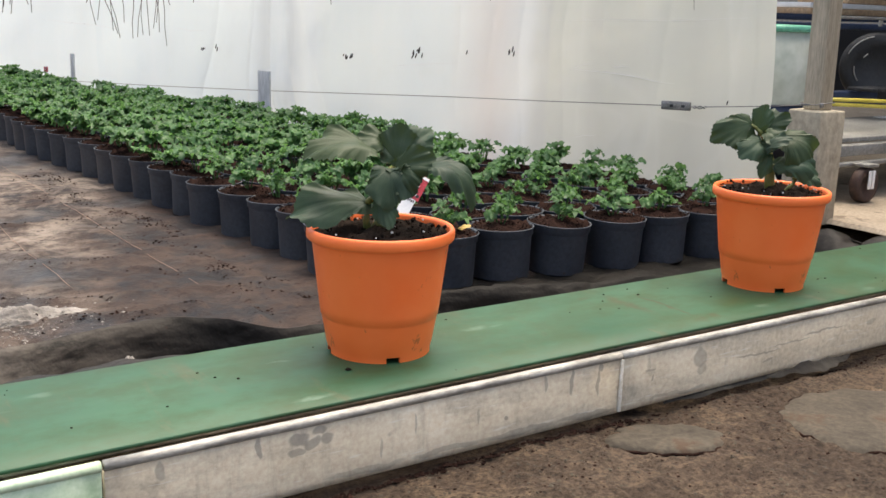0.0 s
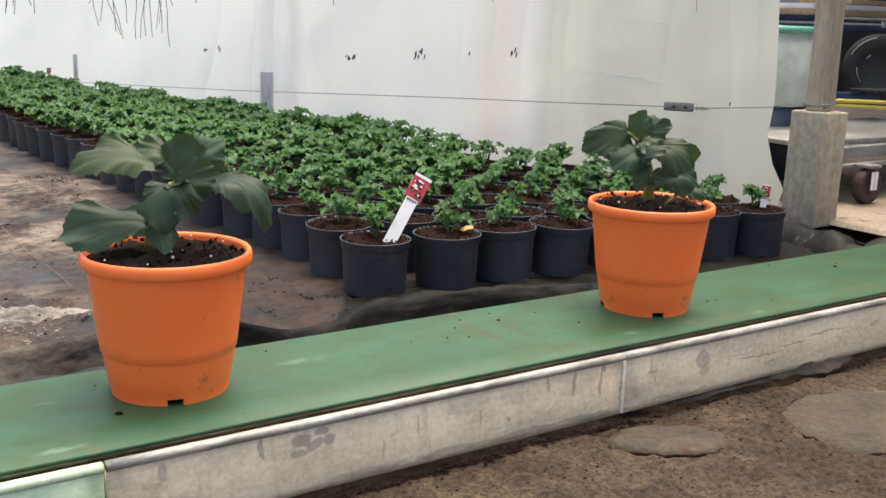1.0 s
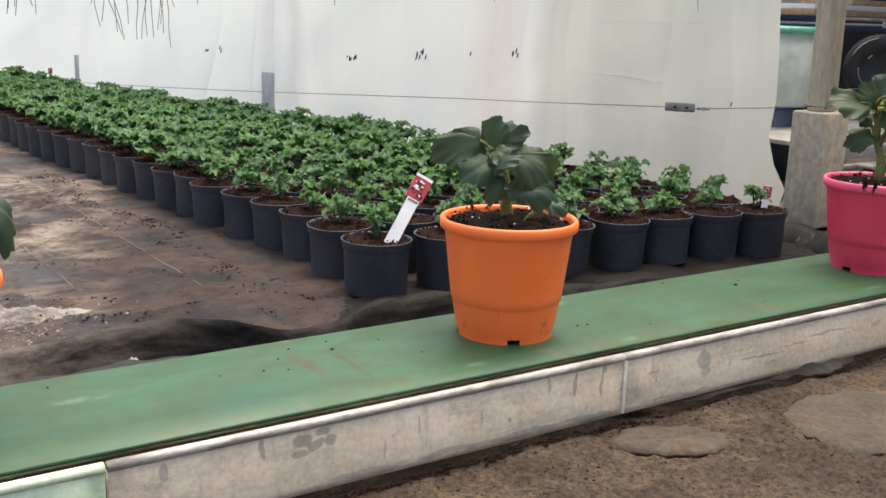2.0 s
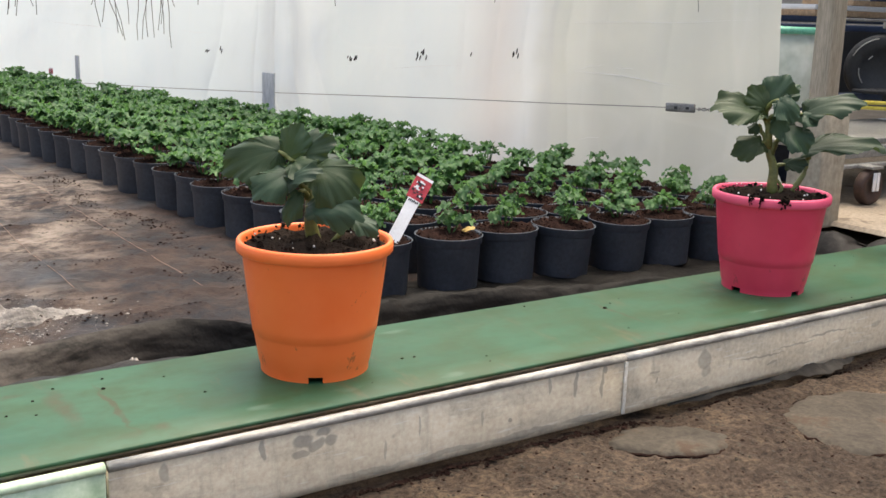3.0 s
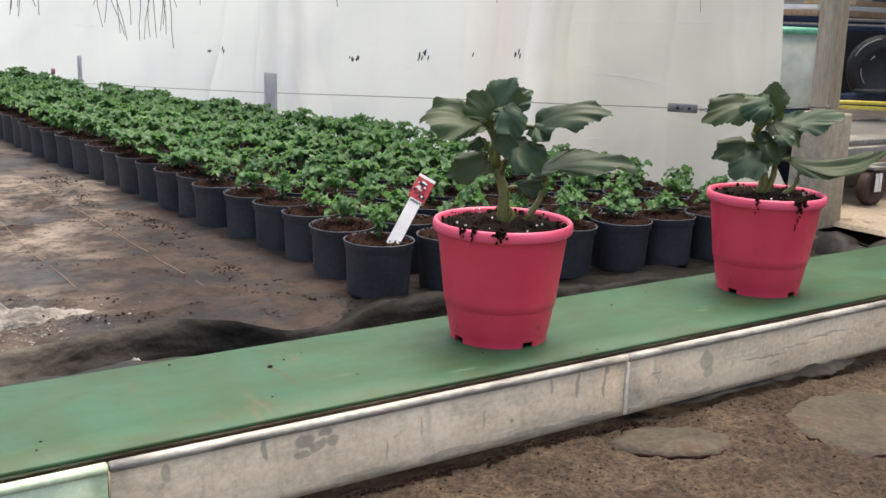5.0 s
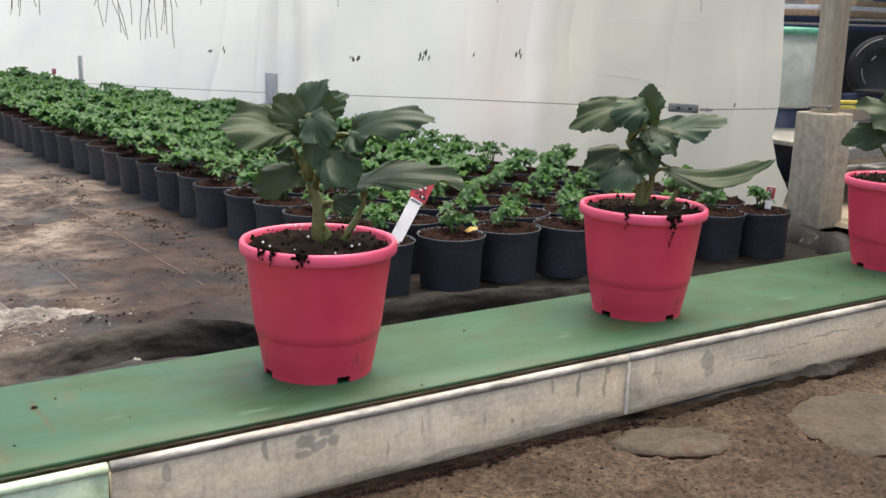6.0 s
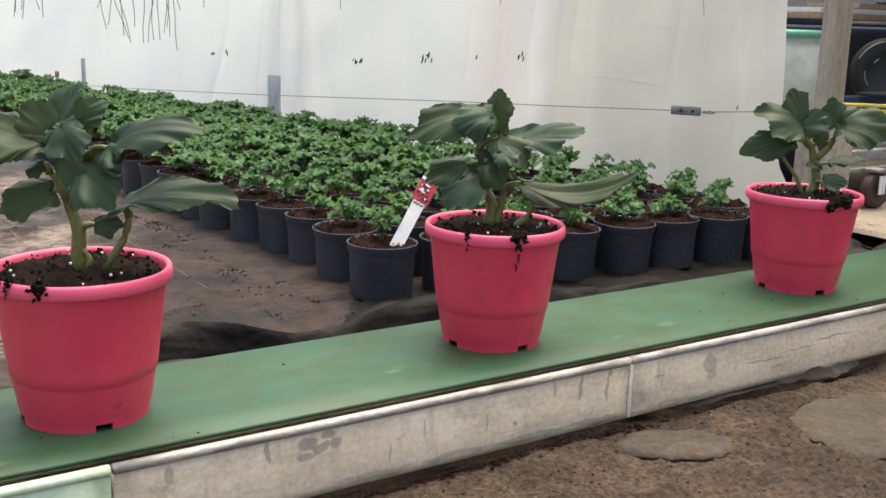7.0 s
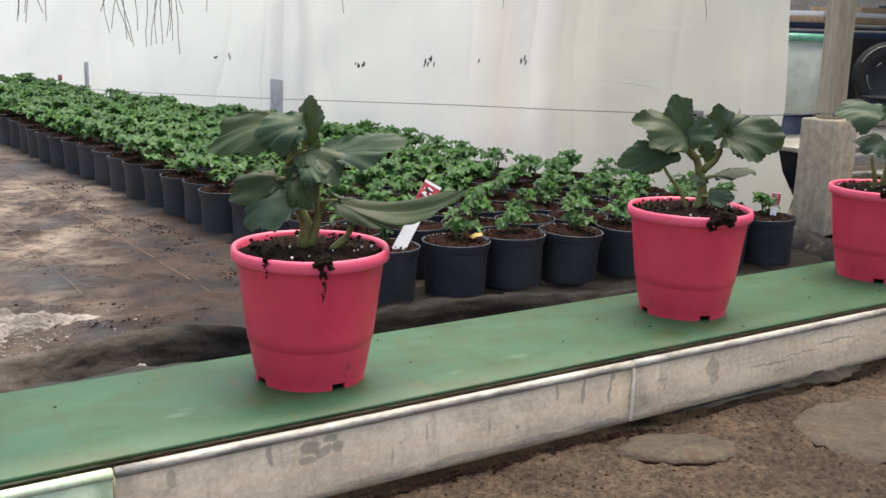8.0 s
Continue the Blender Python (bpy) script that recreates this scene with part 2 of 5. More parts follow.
STAINS = [(0.425, 0.079, 0.013, 0.007, 0.6), (0.448, 0.083, 0.010, 0.006, 0.6), (0.440, 0.072, 0.011, 0.006, 0.6), (0.456, 0.073, 0.008, 0.005, 0.55), (0.424, 0.067, 0.011, 0.004, 0.55),
          (0.384, 0.077, 0.003, 0.012, 0.6), (0.288, 0.078, 0.006, 0.010, 0.5), (0.988, 0.070, 0.013, 0.013, 0.5), (0.992, 0.054, 0.010, 0.010, 0.4),
          (0.774, 0.076, 0.003, 0.020, 0.6), (0.816, 0.084, 0.004, 0.006, 0.7), (0.813, 0.066, 0.0025, 0.018, 0.6), (0.862, 0.094, 0.006, 0.003, 0.8), (0.735, 0.080, 0.003, 0.012, 0.5),
          (1.10, 0.056, 0.05, 0.0016, 0.55), (1.17, 0.062, 0.045, 0.0014, 0.5), (1.24, 0.068, 0.05, 0.0016, 0.55), (1.12, 0.045, 0.012, 0.002, 0.5), (0.90, 0.070, 0.010, 0.002, 0.5), (0.905, 0.058, 0.002, 0.005, 0.6),
          (0.50, 0.030, 0.05, 0.004, 0.4), (0.60, 0.031, 0.05, 0.004, 0.45), (0.70, 0.030, 0.06, 0.005, 0.5), (0.80, 0.030, 0.05, 0.004, 0.5), (0.95, 0.030, 0.06, 0.003, 0.4), (0.64, 0.060, 0.002, 0.010, 0.45),
          (0.56, 0.068, 0.0015, 0.014, 0.45), (0.68, 0.050, 0.003, 0.003, 0.6), (0.52, 0.050, 0.002, 0.012, 0.4), (1.35, 0.066, 0.012, 0.004, 0.4)]


def metal_material():
    m, nt, b = material("weathered_aluminium", 0.6, 0.0)
    v = coords(nt)
    col = mix(nt, ramp(nt, noise_tex(nt, v, 9, 5), [(0.3, grey(0)), (0.7, grey(1))]), (0.52, 0.425, 0.305), (0.71, 0.605, 0.46))
    drip = ramp(nt, noise_tex(nt, coords(nt, (14, 14, 1.6)), 3.2, 6, 0.7), [(0.56, grey(0)), (0.68, grey(0.4))])
    col = mix(nt, drip, col, (0.37, 0.31, 0.23))
    scum = ramp(nt, noise_tex(nt, coords(nt, (1.5, 1.5, 5)), 5, 8, 0.7), [(0.50, grey(0)), (0.60, grey(0.55))])
    col = mix(nt, scum, col, (0.42, 0.36, 0.275))
    blot = ramp(nt, noise_tex(nt, v, 26, 3), [(0.64, grey(0)), (0.70, grey(0.4))])
    col = mix(nt, blot, col, (0.24, 0.21, 0.165))
    col = mix(nt, 0.3, col, ramp(nt, noise_tex(nt, v, 150, 4, 0.7), [(0.3, grey(0.2)), (0.7, grey(0.85))]), "OVERLAY")
    scr = ramp(nt, noise_tex(nt, coords(nt, (3, 3, 40)), 8, 3), [(0.62, grey(0)), (0.7, grey(0.4))])
    col = mix(nt, scr, col, (0.74, 0.72, 0.67))
    # damp blots and drips, each with its own place and size
    wob = nt.nodes.new("ShaderNodeTexNoise")
    wob.inputs["Scale"].default_value = 45
    nt.links.new(v, wob.inputs["Vector"])
    warped = nt.nodes.new("ShaderNodeVectorMath")
    warped.operation = "MULTIPLY_ADD"
    warped.inputs[1].default_value = (0.012, 0.0, 0.012)
    nt.links.new(wob.outputs["Color"], warped.inputs[0])
    nt.links.new(v, warped.inputs[2])
    for x, z, rx, rz, dark in STAINS:
        mp = nt.nodes.new("ShaderNodeVectorMath")
        mp.operation = "SUBTRACT"
        mp.inputs[1].default_value = (x + 0.006, 0, z + 0.006)
        nt.links.new(warped.outputs[0], mp.inputs[0])
        sc = nt.nodes.new("ShaderNodeVectorMath")
        sc.operation = "MULTIPLY"
        sc.inputs[1].default_value = (1 / rx, 0, 1 / rz)
        nt.links.new(mp.outputs[0], sc.inputs[0])
        ln = nt.nodes.new("ShaderNodeVectorMath")
        ln.operation = "LENGTH"
        nt.links.new(sc.outputs[0], ln.inputs[0])
        col = mix(nt, ramp(nt, ln.outputs["Value"], [(0.75, grey(dark)), (1.0, grey(0))]), col, (0.17, 0.158, 0.138))
    nt.links.new(col, b.inputs["Base Color"])
    nt.links.new(ramp(nt, noise_tex(nt, v, 16), [(0.3, grey(0.52)), (0.7, grey(0.78))]), b.inputs["Roughness"])
    bump(nt, b, noise_tex(nt, v, 120, 3), 0.12, 0.001)
    return m


def mat_material():
    """Black woven ground cover, trodden with brown soil; fine weave and pale guide threads."""
    m, nt, b = material("woven_ground_cover", 0.7)
    b.inputs["Specular IOR Level"].default_value = 0.22
    v = coords(nt)
    zone = noise_tex(nt, v, 1.9, 5, 0.6)
    soil = ramp(nt, noise_tex(nt, v, 7.5, 10, 0.75), [(0.42, grey(0)), (0.56, grey(1))])
    col = mix(nt, soil, (0.014, 0.014, 0.0165), (0.045, 0.028, 0.0215))
    wet = ramp(nt, zone, [(0.34, grey(1)), (0.46, grey(0))])
    col = mix(nt, mix(nt, 1.0, wet, grey(0.65), "MULTIPLY"), col, (0.033, 0.036, 0.043))
    pale = ramp(nt, noise_tex(nt, v, 5.5, 12, 0.76), [(0.42, grey(0)), (0.57, grey(0.85))])
    dusty = ramp(nt, zone, [(0.38, grey(0.2)), (0.54, grey(1))])
    # the trodden path along the bed carries most of the dust
    across = nt.nodes.new("ShaderNodeVectorMath")
    across.operation = "DOT_PRODUCT"
    across.inputs[1].default_value = (1, -0.45, 0)
    nt.links.new(v, across.inputs[0])
    way = nt.nodes.new("ShaderNodeMath")
    way.operation = "MULTIPLY_ADD"
    way.inputs[1].default_value = 0.5
    nt.links.new(noise_tex(nt, v, 3.5, 6, 0.6), way.inputs[0])
    lifted = nt.nodes.new("ShaderNodeMath")
    lifted.inputs[1].default_value = 0.6
    nt.links.new(across.outputs["Value"], lifted.inputs[0])
    nt.links.new(lifted.outputs[0], way.inputs[2])
    trodden = ramp(nt, way.outputs[0], [(0.34, grey(1)), (0.58, grey(0.05))])
    dusty = mix(nt, 1.0, dusty, trodden, "MULTIPLY")
    col = mix(nt, mix(nt, 1.0, pale, dusty, "MULTIPLY"), col, (0.27, 0.22, 0.18))
    smear = ramp(nt, noise_tex(nt, coords(nt, (1, 1.5, 1)), 13, 9, 0.72), [(0.50, grey(0)), (0.60, grey(0.75))])
    col = mix(nt, smear, col, (0.024, 0.0145, 0.0115))
    crumbs = ramp(nt, noise_tex(nt, v, 48, 6, 0.7), [(0.58, grey(0)), (0.64, grey(0.85))])
    col = mix(nt, crumbs, col, (0.016, 0.009, 0.007))
    nt.links.new(col, b.inputs["Base Color"])
    nt.links.new(ramp(nt, wet, [(0, grey(0.78)), (1, grey(0.45))]), b.inputs["Roughness"])
    bump(nt, b, mix(nt, 0.5, noise_tex(nt, v, 38, 8, 0.7), noise_tex(nt, v, 11, 6, 0.65)), 0.85, 0.012)
    return m


def dirt_material():
    m, nt, b = material("trodden_earth", 0.9)
    b.inputs["Specular IOR Level"].default_value = 0.2
    v = coords(nt)
    col = mix(nt, ramp(nt, noise_tex(nt, v, 4, 7, 0.65), [(0.33, grey(0)), (0.66, grey(1))]), (0.040, 0.029, 0.021), (0.118, 0.084, 0.058))
    ochre = ramp(nt, noise_tex(nt, v, 6.0, 7, 0.65), [(0.50, grey(0)), (0.64, grey(0.8))])
    col = mix(nt, ochre, col, (0.205, 0.148, 0.095))
    damp = ramp(nt, noise_tex(nt, v, 3.1, 9, 0.68), [(0.40, grey(0)), (0.53, grey(0.85))])
    col = mix(nt, damp, col, (0.040, 0.027, 0.019))
    grain = noise_tex(nt, v, 130, 6, 0.8)
    col = mix(nt, 0.85, col, ramp(nt, grain, [(0.36, grey(0.08)), (0.64, grey(0.92))]), "OVERLAY")
    bits = ramp(nt, noise_tex(nt, v, 75, 2), [(0.69, grey(0)), (0.71, grey(0.8))])
    col = mix(nt, bits, col, (0.045, 0.03, 0.02))
    nt.links.new(col, b.inputs["Base Color"])
    bump(nt, b, mix(nt, 0.5, grain, noise_tex(nt, v, 45, 5)), 1.0, 0.006)
    return m


BELT, ALU, MAT, DIRT, FILM = belt_material(), metal_material(), mat_material(), dirt_material(), sheet_material()
ORANGE = plastic("orange_plastic", (0.95, 0.172, 0.036), (0.99, 0.208, 0.050))
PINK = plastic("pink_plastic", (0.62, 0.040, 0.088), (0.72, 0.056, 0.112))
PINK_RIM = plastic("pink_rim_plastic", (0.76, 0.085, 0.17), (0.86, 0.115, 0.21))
BLACK_POT = mottled("black_pot_plastic", (0.032, 0.038, 0.050), (0.052, 0.060, 0.075), 9, 120, 0.5, relief=0.1, dist=0.0008,
                    spots=(0.06, 0.045, 0.035), spot_scale=25, spot_at=0.66)
SOIL = mottled("black_potting_soil", (0.009, 0.0070, 0.0060), (0.025, 0.018, 0.014), 30, 220, 0.95, relief=0.9, dist=0.004, gloss=0.02)
PEAT = mottled("brown_peat", (0.011, 0.0066, 0.0055), (0.035, 0.0190, 0.0150), 35, 240, 0.95, relief=0.9, dist=0.004, gloss=0.02)
PERLITE = mottled("perlite", (0.7, 0.68, 0.64), (0.85, 0.84, 0.82), 80, 300, 0.9)
BIG_LEAF = leaf_material("broad_leaf", (0.022, 0.046, 0.030), (0.046, 0.080, 0.048), (0.13, 0.17, 0.11), (0.13, 0.18, 0.035), 0.47, 0.22, gloss=0.26)
YOUNG_LEAF = leaf_material("young_leaf", (0.046, 0.120, 0.045), (0.145, 0.275, 0.108), (0.2, 0.36, 0.12), (0.17, 0.34, 0.08), 0.42, 0.45, veins=False, gloss=0.34)
STEM = mottled("green_stem", (0.078, 0.094, 0.022), (0.165, 0.175, 0.050), 30, 160, 0.45)
CONCRETE = mottled("weathered_concrete", (0.31, 0.26, 0.185), (0.46, 0.395, 0.295), 4, 60, 0.9, relief=0.5, spots=(0.25, 0.215, 0.155),
                   spot_scale=5, spot_at=0.56, stretch=(1, 1, 0.75))
SCREED = mottled("sandy_screed", (0.25, 0.20, 0.145), (0.38, 0.31, 0.235), 5, 120, 0.9, relief=0.5, spots=(0.16, 0.12, 0.085), spot_scale=12, spot_at=0.58)
WOOD = mottled("weathered_post_wood", (0.35, 0.29, 0.205), (0.51, 0.435, 0.33), 5, 60, 0.8, stretch=(5, 5, 0.5), relief=0.4)
SLATE = mottled("flat_stone", (0.042, 0.035, 0.027), (0.090, 0.076, 0.058), 11, 150, 0.9, relief=0.6, spots=(0.075, 0.052, 0.036), spot_scale=13, spot_at=0.56, gloss=0.2)
LIME = mottled("pale_rubble", (0.12, 0.107, 0.096), (0.30, 0.275, 0.25), 16, 120, 0.9, relief=0.8, dist=0.006, spots=(0.12, 0.10, 0.085), spot_scale=18, spot_at=0.6)
FOIL = mottled("black_plastic_foil", (0.012, 0.0115, 0.011), (0.032, 0.028, 0.025), 8, 60, 0.5, relief=0.5, dist=0.004, spots=(0.04, 0.031, 0.024), spot_scale=6, spot_at=0.63, gloss=0.12)
GREY_FOIL = mottled("grey_torn_foil", (0.024, 0.020, 0.017), (0.062, 0.055, 0.046), 14, 70, 0.6, relief=0.4, dist=0.003, gloss=0.1)
WELD = mottled("pale_weld", (0.58, 0.52, 0.42), (0.76, 0.70, 0.60), 40, 200, 0.7)
LIP = mottled("dirty_aluminium_lip", (0.17, 0.16, 0.14), (0.46, 0.435, 0.39), 14, 110, 0.5, 0.1, stretch=(1, 3, 3), relief=0.3)
WIRE = mottled("dull_wire", (0.16, 0.155, 0.15), (0.3, 0.29, 0.28), 40, 200, 0.5, 0.6)
MINT = mottled("mint_painted_metal", (0.44, 0.57, 0.39), (0.58, 0.70, 0.51), 7, 90, 0.5, relief=0.15, spots=(0.62, 0.68, 0.62), spot_scale=11)
WHITE = mottled("white_label_plastic", (0.80, 0.79, 0.78), (0.90, 0.89, 0.88), 30, 200, 0.4)
RED = mottled("red_print", (0.36, 0.025, 0.035), (0.55, 0.06, 0.07), 60, 200, 0.4)
INK = mottled("black_print", (0.015, 0.012, 0.012), (0.04, 0.03, 0.03), 60, 200, 0.5)
RUBBER = mottled("black_rubber", (0.012, 0.012, 0.013), (0.03, 0.03, 0.032), 12, 120, 0.65)
NAVY = mottled("navy_painted_steel", (0.014, 0.024, 0.055), (0.035, 0.05, 0.095), 8, 100, 0.45)
GALV = mottled("galvanised_steel", (0.23, 0.225, 0.21), (0.39, 0.38, 0.355), 9, 110, 0.5, 0.4)
VEILED_POST = mottled("pale_veiled_post", (0.42, 0.42, 0.42), (0.58, 0.58, 0.57), 6, 60, 0.7, stretch=(1, 1, 0.3))
RUST = mottled("brown_caster_wheel", (0.032, 0.018, 0.014), (0.075, 0.042, 0.032), 20, 120, 0.7)
YELLOW = mottled("yellow_tube_plastic", (0.60, 0.47, 0.06), (0.75, 0.62, 0.12), 12, 120, 0.4)
CARD = mottled("tan_cardboard", (0.40, 0.25, 0.14), (0.52, 0.36, 0.22), 8, 90, 0.85)
TEAL = mottled("teal_plastic", (0.10, 0.34, 0.24), (0.16, 0.46, 0.33), 10, 90, 0.45)
TANK = mottled("pale_green_tank", (0.50, 0.53, 0.46), (0.62, 0.65, 0.57), 3, 12, 0.45)
DRY = mottled("dry_root", (0.05, 0.04, 0.035), (0.12, 0.10, 0.085), 30, 120, 0.9)
YELLOW_LEAF = mottled("withered_leaf", (0.36, 0.23, 0.06), (0.50, 0.36, 0.12), 40, 200, 0.7)
PALE_FILM = mottled("pale_film_crease", (0.86, 0.87, 0.86), (0.94, 0.95, 0.94), 20, 150, 0.35)
SEAM = mottled("pale_guide_thread", (0.16, 0.10, 0.075), (0.26, 0.17, 0.125), 20, 200, 0.8)

# ---- mesh helpers ----


def part(name, bm, mat, parent=None, label="", smooth=True):
    """Link a bmesh as ONE mesh object."""
    me = bpy.data.meshes.new(name)
    bm.to_mesh(me)
    bm.free()
    return link(name, me, mat, parent, label, smooth)


def link(name, me, mat, parent=None, label="", smooth=True):
    if not me.materials:
        me.materials.append(mat)
    if smooth:
        me.polygons.foreach_set("use_smooth", [True] * len(me.polygons))
    ob = new(name, me)
    if parent:
        ob.parent = parent
    return tagged(ob, label)


def mesh(name, verts, faces, mat, parent=None, label="", smooth=True):
    me = bpy.data.meshes.new(name)
    me.from_pydata([tuple(map(float, v)) for v in verts], [], faces)
    me.validate()
    me.update()
    return link(name, me, mat, parent, label, smooth)


def thing(name, place, label, category, group="", kind="", rz=0):
    ob = new(name)
    ob.matrix_world = pose(*place, 0, 0, rz)
    ob.empty_display_size = 0.02
    return tagged(ob, label, category, group, kind)


def box_bm(size, place=(0, 0, 0), bevel=0.002, rot=None, seg=2):
    bm = bmesh.new()
    bmesh.ops.create_cube(bm, size=1)
    bmesh.ops.scale(bm, vec=size, verts=bm.verts)
    if bevel:
        bmesh.ops.bevel(bm, geom=bm.edges[:] + bm.verts[:], offset=bevel, segments=seg, affect="EDGES", profile=0.5)
    m = Matrix.Translation(place) @ (rot if rot else Matrix())
    bmesh.ops.transform(bm, matrix=m, verts=bm.verts)
    return bm


def lathe(profile, seg=40, cap=False):
    verts, faces = [], []
    for r, z in profile:
        verts += [(r * math.cos(2 * math.pi * i / seg), r * math.sin(2 * math.pi * i / seg), z) for i in range(seg)]
    for j in range(len(profile) - 1):
        for i in range(seg):
            k = (i + 1) % seg
            faces.append((j * seg + i, j * seg + k, (j + 1) * seg + k, (j + 1) * seg + i))
    if cap:
        faces.append(tuple(range(seg))[::-1])
    return verts, faces


def tube(points, radii, seg=8, caps=True):
    pts = [Vector(p) for p in points]
    verts, faces = [], []
    for i, p in enumerate(pts):
        d = (pts[min(i + 1, len(pts) - 1)] - pts[max(i - 1, 0)]).normalized()
        side = d.cross(Vector((0.3, 0.2, 1) if abs(d.z) < 0.9 else (1, 0, 0))).normalized()
        up = side.cross(d)
        r = radii[i] if isinstance(radii, (list, tuple)) else radii
        verts += [p + r * (math.cos(a) * side + math.sin(a) * up) for a in (2 * math.pi * k / seg for k in range(seg))]
    for j in range(len(pts) - 1):
        for i in range(seg):
            k = (i + 1) % seg
            faces.append((j * seg + i, j * seg + k, (j + 1) * seg + k, (j + 1) * seg + i))
    if caps:
        faces += [tuple(range(seg))[::-1], tuple(range((len(pts) - 1) * seg, len(pts) * seg))]
    return verts, faces


def bend(a, b, lift, n=7):
    """Points from a to b on a parabola that rises by lift in the middle."""
    a, b = Vector(a), Vector(b)
    return [a.lerp(b, i / (n - 1)) + Vector((0, 0, 4 * lift * (i / (n - 1)) * (1 - i / (n - 1)))) for i in range(n)]


def join(*parts):
    verts, faces = [], []
    for v, f in parts:
        o = len(verts)
        verts += list(v)
        faces += [tuple(i + o for i in face) for face in f]
    return verts, faces


def relief(x, y, scale, amount, seed=0.0):
    return amount * noise.fractal(Vector((x * scale, y * scale, seed)), 1.0, 2.0, 5)

# ---- ground, mat and enclosing walls ----


def axis(lo, hi, step, far):
    inner = list(np.arange(lo, hi + step / 2, step))
    return [-f for f in far[::-1]] + inner + [f + hi for f in far]


def ground_height(x, y):
    if y < 1.0:
        hollow = 0.004 + 0.012 * min(1, max(0, (x - 0.88) * 6)) * min(1, max(0, (1.34 - x) * 9))
        z = 0.013 - hollow * math.exp(-(max(0.0, 0.848 - y) / 0.011) ** 2) + relief(x, y, 3.0, 0.010) + relief(x, y, 22, 0.005, 3) + relief(x, y, 90, 0.0022, 6)
        return z if abs(x) < 8 and y > -6 else 0.013
    if x > 2.12 and y > 1.3:
        return -0.006 + relief(x, y, 5, 0.004)
    return -0.09


gx, gy = axis(0.3, 2.2, 0.0065, [2, 6, 20, 70]), axis(0.35, 1.0, 0.0065, [0.04, 0.3, 0.8, 2, 6, 20, 70])
gv = [(x, y, ground_height(x, y)) for y in gy for x in gx]
gw = len(gx)
gf = [(j * gw + i, j * gw + i + 1, (j + 1) * gw + i + 1, (j + 1) * gw + i) for j in range(len(gy) - 1) for i in range(gw - 1)]
tagged(mesh("ground", gv, gf, DIRT), "trodden brown earth floor beside the conveyor", "ground", kind="structure")


CREST = [(-3.0, 1.40), (-0.4, 1.41), (0.05, 1.44), (0.27, 1.475), (0.42, 1.515), (0.53, 1.525), (0.61, 1.48), (0.635, 1.38), (0.745, 1.375),
         (0.84, 1.447), (0.94, 1.460), (1.06, 1.423), (1.21, 1.368), (1.45, 1.33), (1.7, 1.30), (2.13, 1.27)]


def crest_y(x):
    xs, ys = zip(*CREST)
    return sum(float(np.interp(x + d, xs, ys)) for d in (-0.03, -0.015, 0, 0.015, 0.03)) / 5


def drape_material():
    """Black foil with pale dust dried onto its folds, thick beside the rubble."""
    m, nt, b = material("dusty_black_foil", 0.6)
    b.inputs["Specular IOR Level"].default_value = 0.10
    v = coords(nt)
    col = mix(nt, ramp(nt, noise_tex(nt, v, 8), [(0.32, grey(0)), (0.68, grey(1))]), (0.007, 0.0065, 0.006), (0.017, 0.0148, 0.0128))
    sep = nt.nodes.new("ShaderNodeSeparateXYZ")
    nt.links.new(v, sep.inputs[0])
    zone = ramp(nt, sep.outputs[0], [(0.30, grey(1)), (0.56, grey(0.0))])
    dust = ramp(nt, noise_tex(nt, coords(nt, (3, 3, 9)), 3.2, 8, 0.65), [(0.36, grey(0)), (0.58, grey(0.9))])
    col = mix(nt, mix(nt, 1.0, zone, dust, "MULTIPLY"), col, (0.125, 0.108, 0.092))
    nt.links.new(col, b.inputs["Base Color"])
    bump(nt, b, mix(nt, 0.25, noise_tex(nt, coords(nt, (2.2, 5, 9)), 2.6, 2, 0.45), noise_tex(nt, v, 30, 3)), 0.7, 0.03)
    return m


def foil_rows(x):
    """How many rows of the mat's front are bare black foil at x."""
    n = 6 if x < 0.70 else 6 + min(11, (x - 0.70) * 45) + min(9, max(0, (x - 1.5) * 30)) + 2 * noise.noise(Vector((x * 9, 1, 1)))
    return int(n if n <= 9 else 9 + (n - 9) * 1.7)


MAT_CREASES = [[(0.30, 1.78), (0.437, 1.735), (0.594, 1.713), (0.713, 1.672), (0.80, 1.69)], [(0.713, 1.672), (0.69, 1.57), (0.668, 1.466)], [(0.35, 1.66), (0.50, 1.60), (0.62, 1.61)],
               [(0.40, 2.05), (0.55, 1.98), (0.72, 2.02)], [(0.25, 2.5), (0.5, 2.38), (0.75, 2.4)], [(0.74, 1.66), (0.79, 1.56), (0.83, 1.53)], [(0.60, 1.90), (0.66, 1.80), (0.78, 1.78)]]


def crease_height(x, y):
    """Ridges where the mat has been pushed into wrinkles."""
    z = 0.0
    for k, line in enumerate(MAT_CREASES):
        for (x0, y0), (x1, y1) in zip(line, line[1:]):
            q = max(0, min(1, ((x - x0) * (x1 - x0) + (y - y0) * (y1 - y0)) / ((x1 - x0) ** 2 + (y1 - y0) ** 2)))
            d = math.hypot(x - x0 - q * (x1 - x0), y - y0 - q * (y1 - y0)) + 0.006 * noise.noise(Vector((x * 25, y * 25, k)))
            z = max(z, 0.010 * math.exp(-abs(d) / 0.012))
    return z + 0.008 * abs(noise.noise(Vector((x * 13, y * 9, 4.4)))) + 0.005 * abs(noise.noise(Vector((x * 31, y * 22, 8.1))))


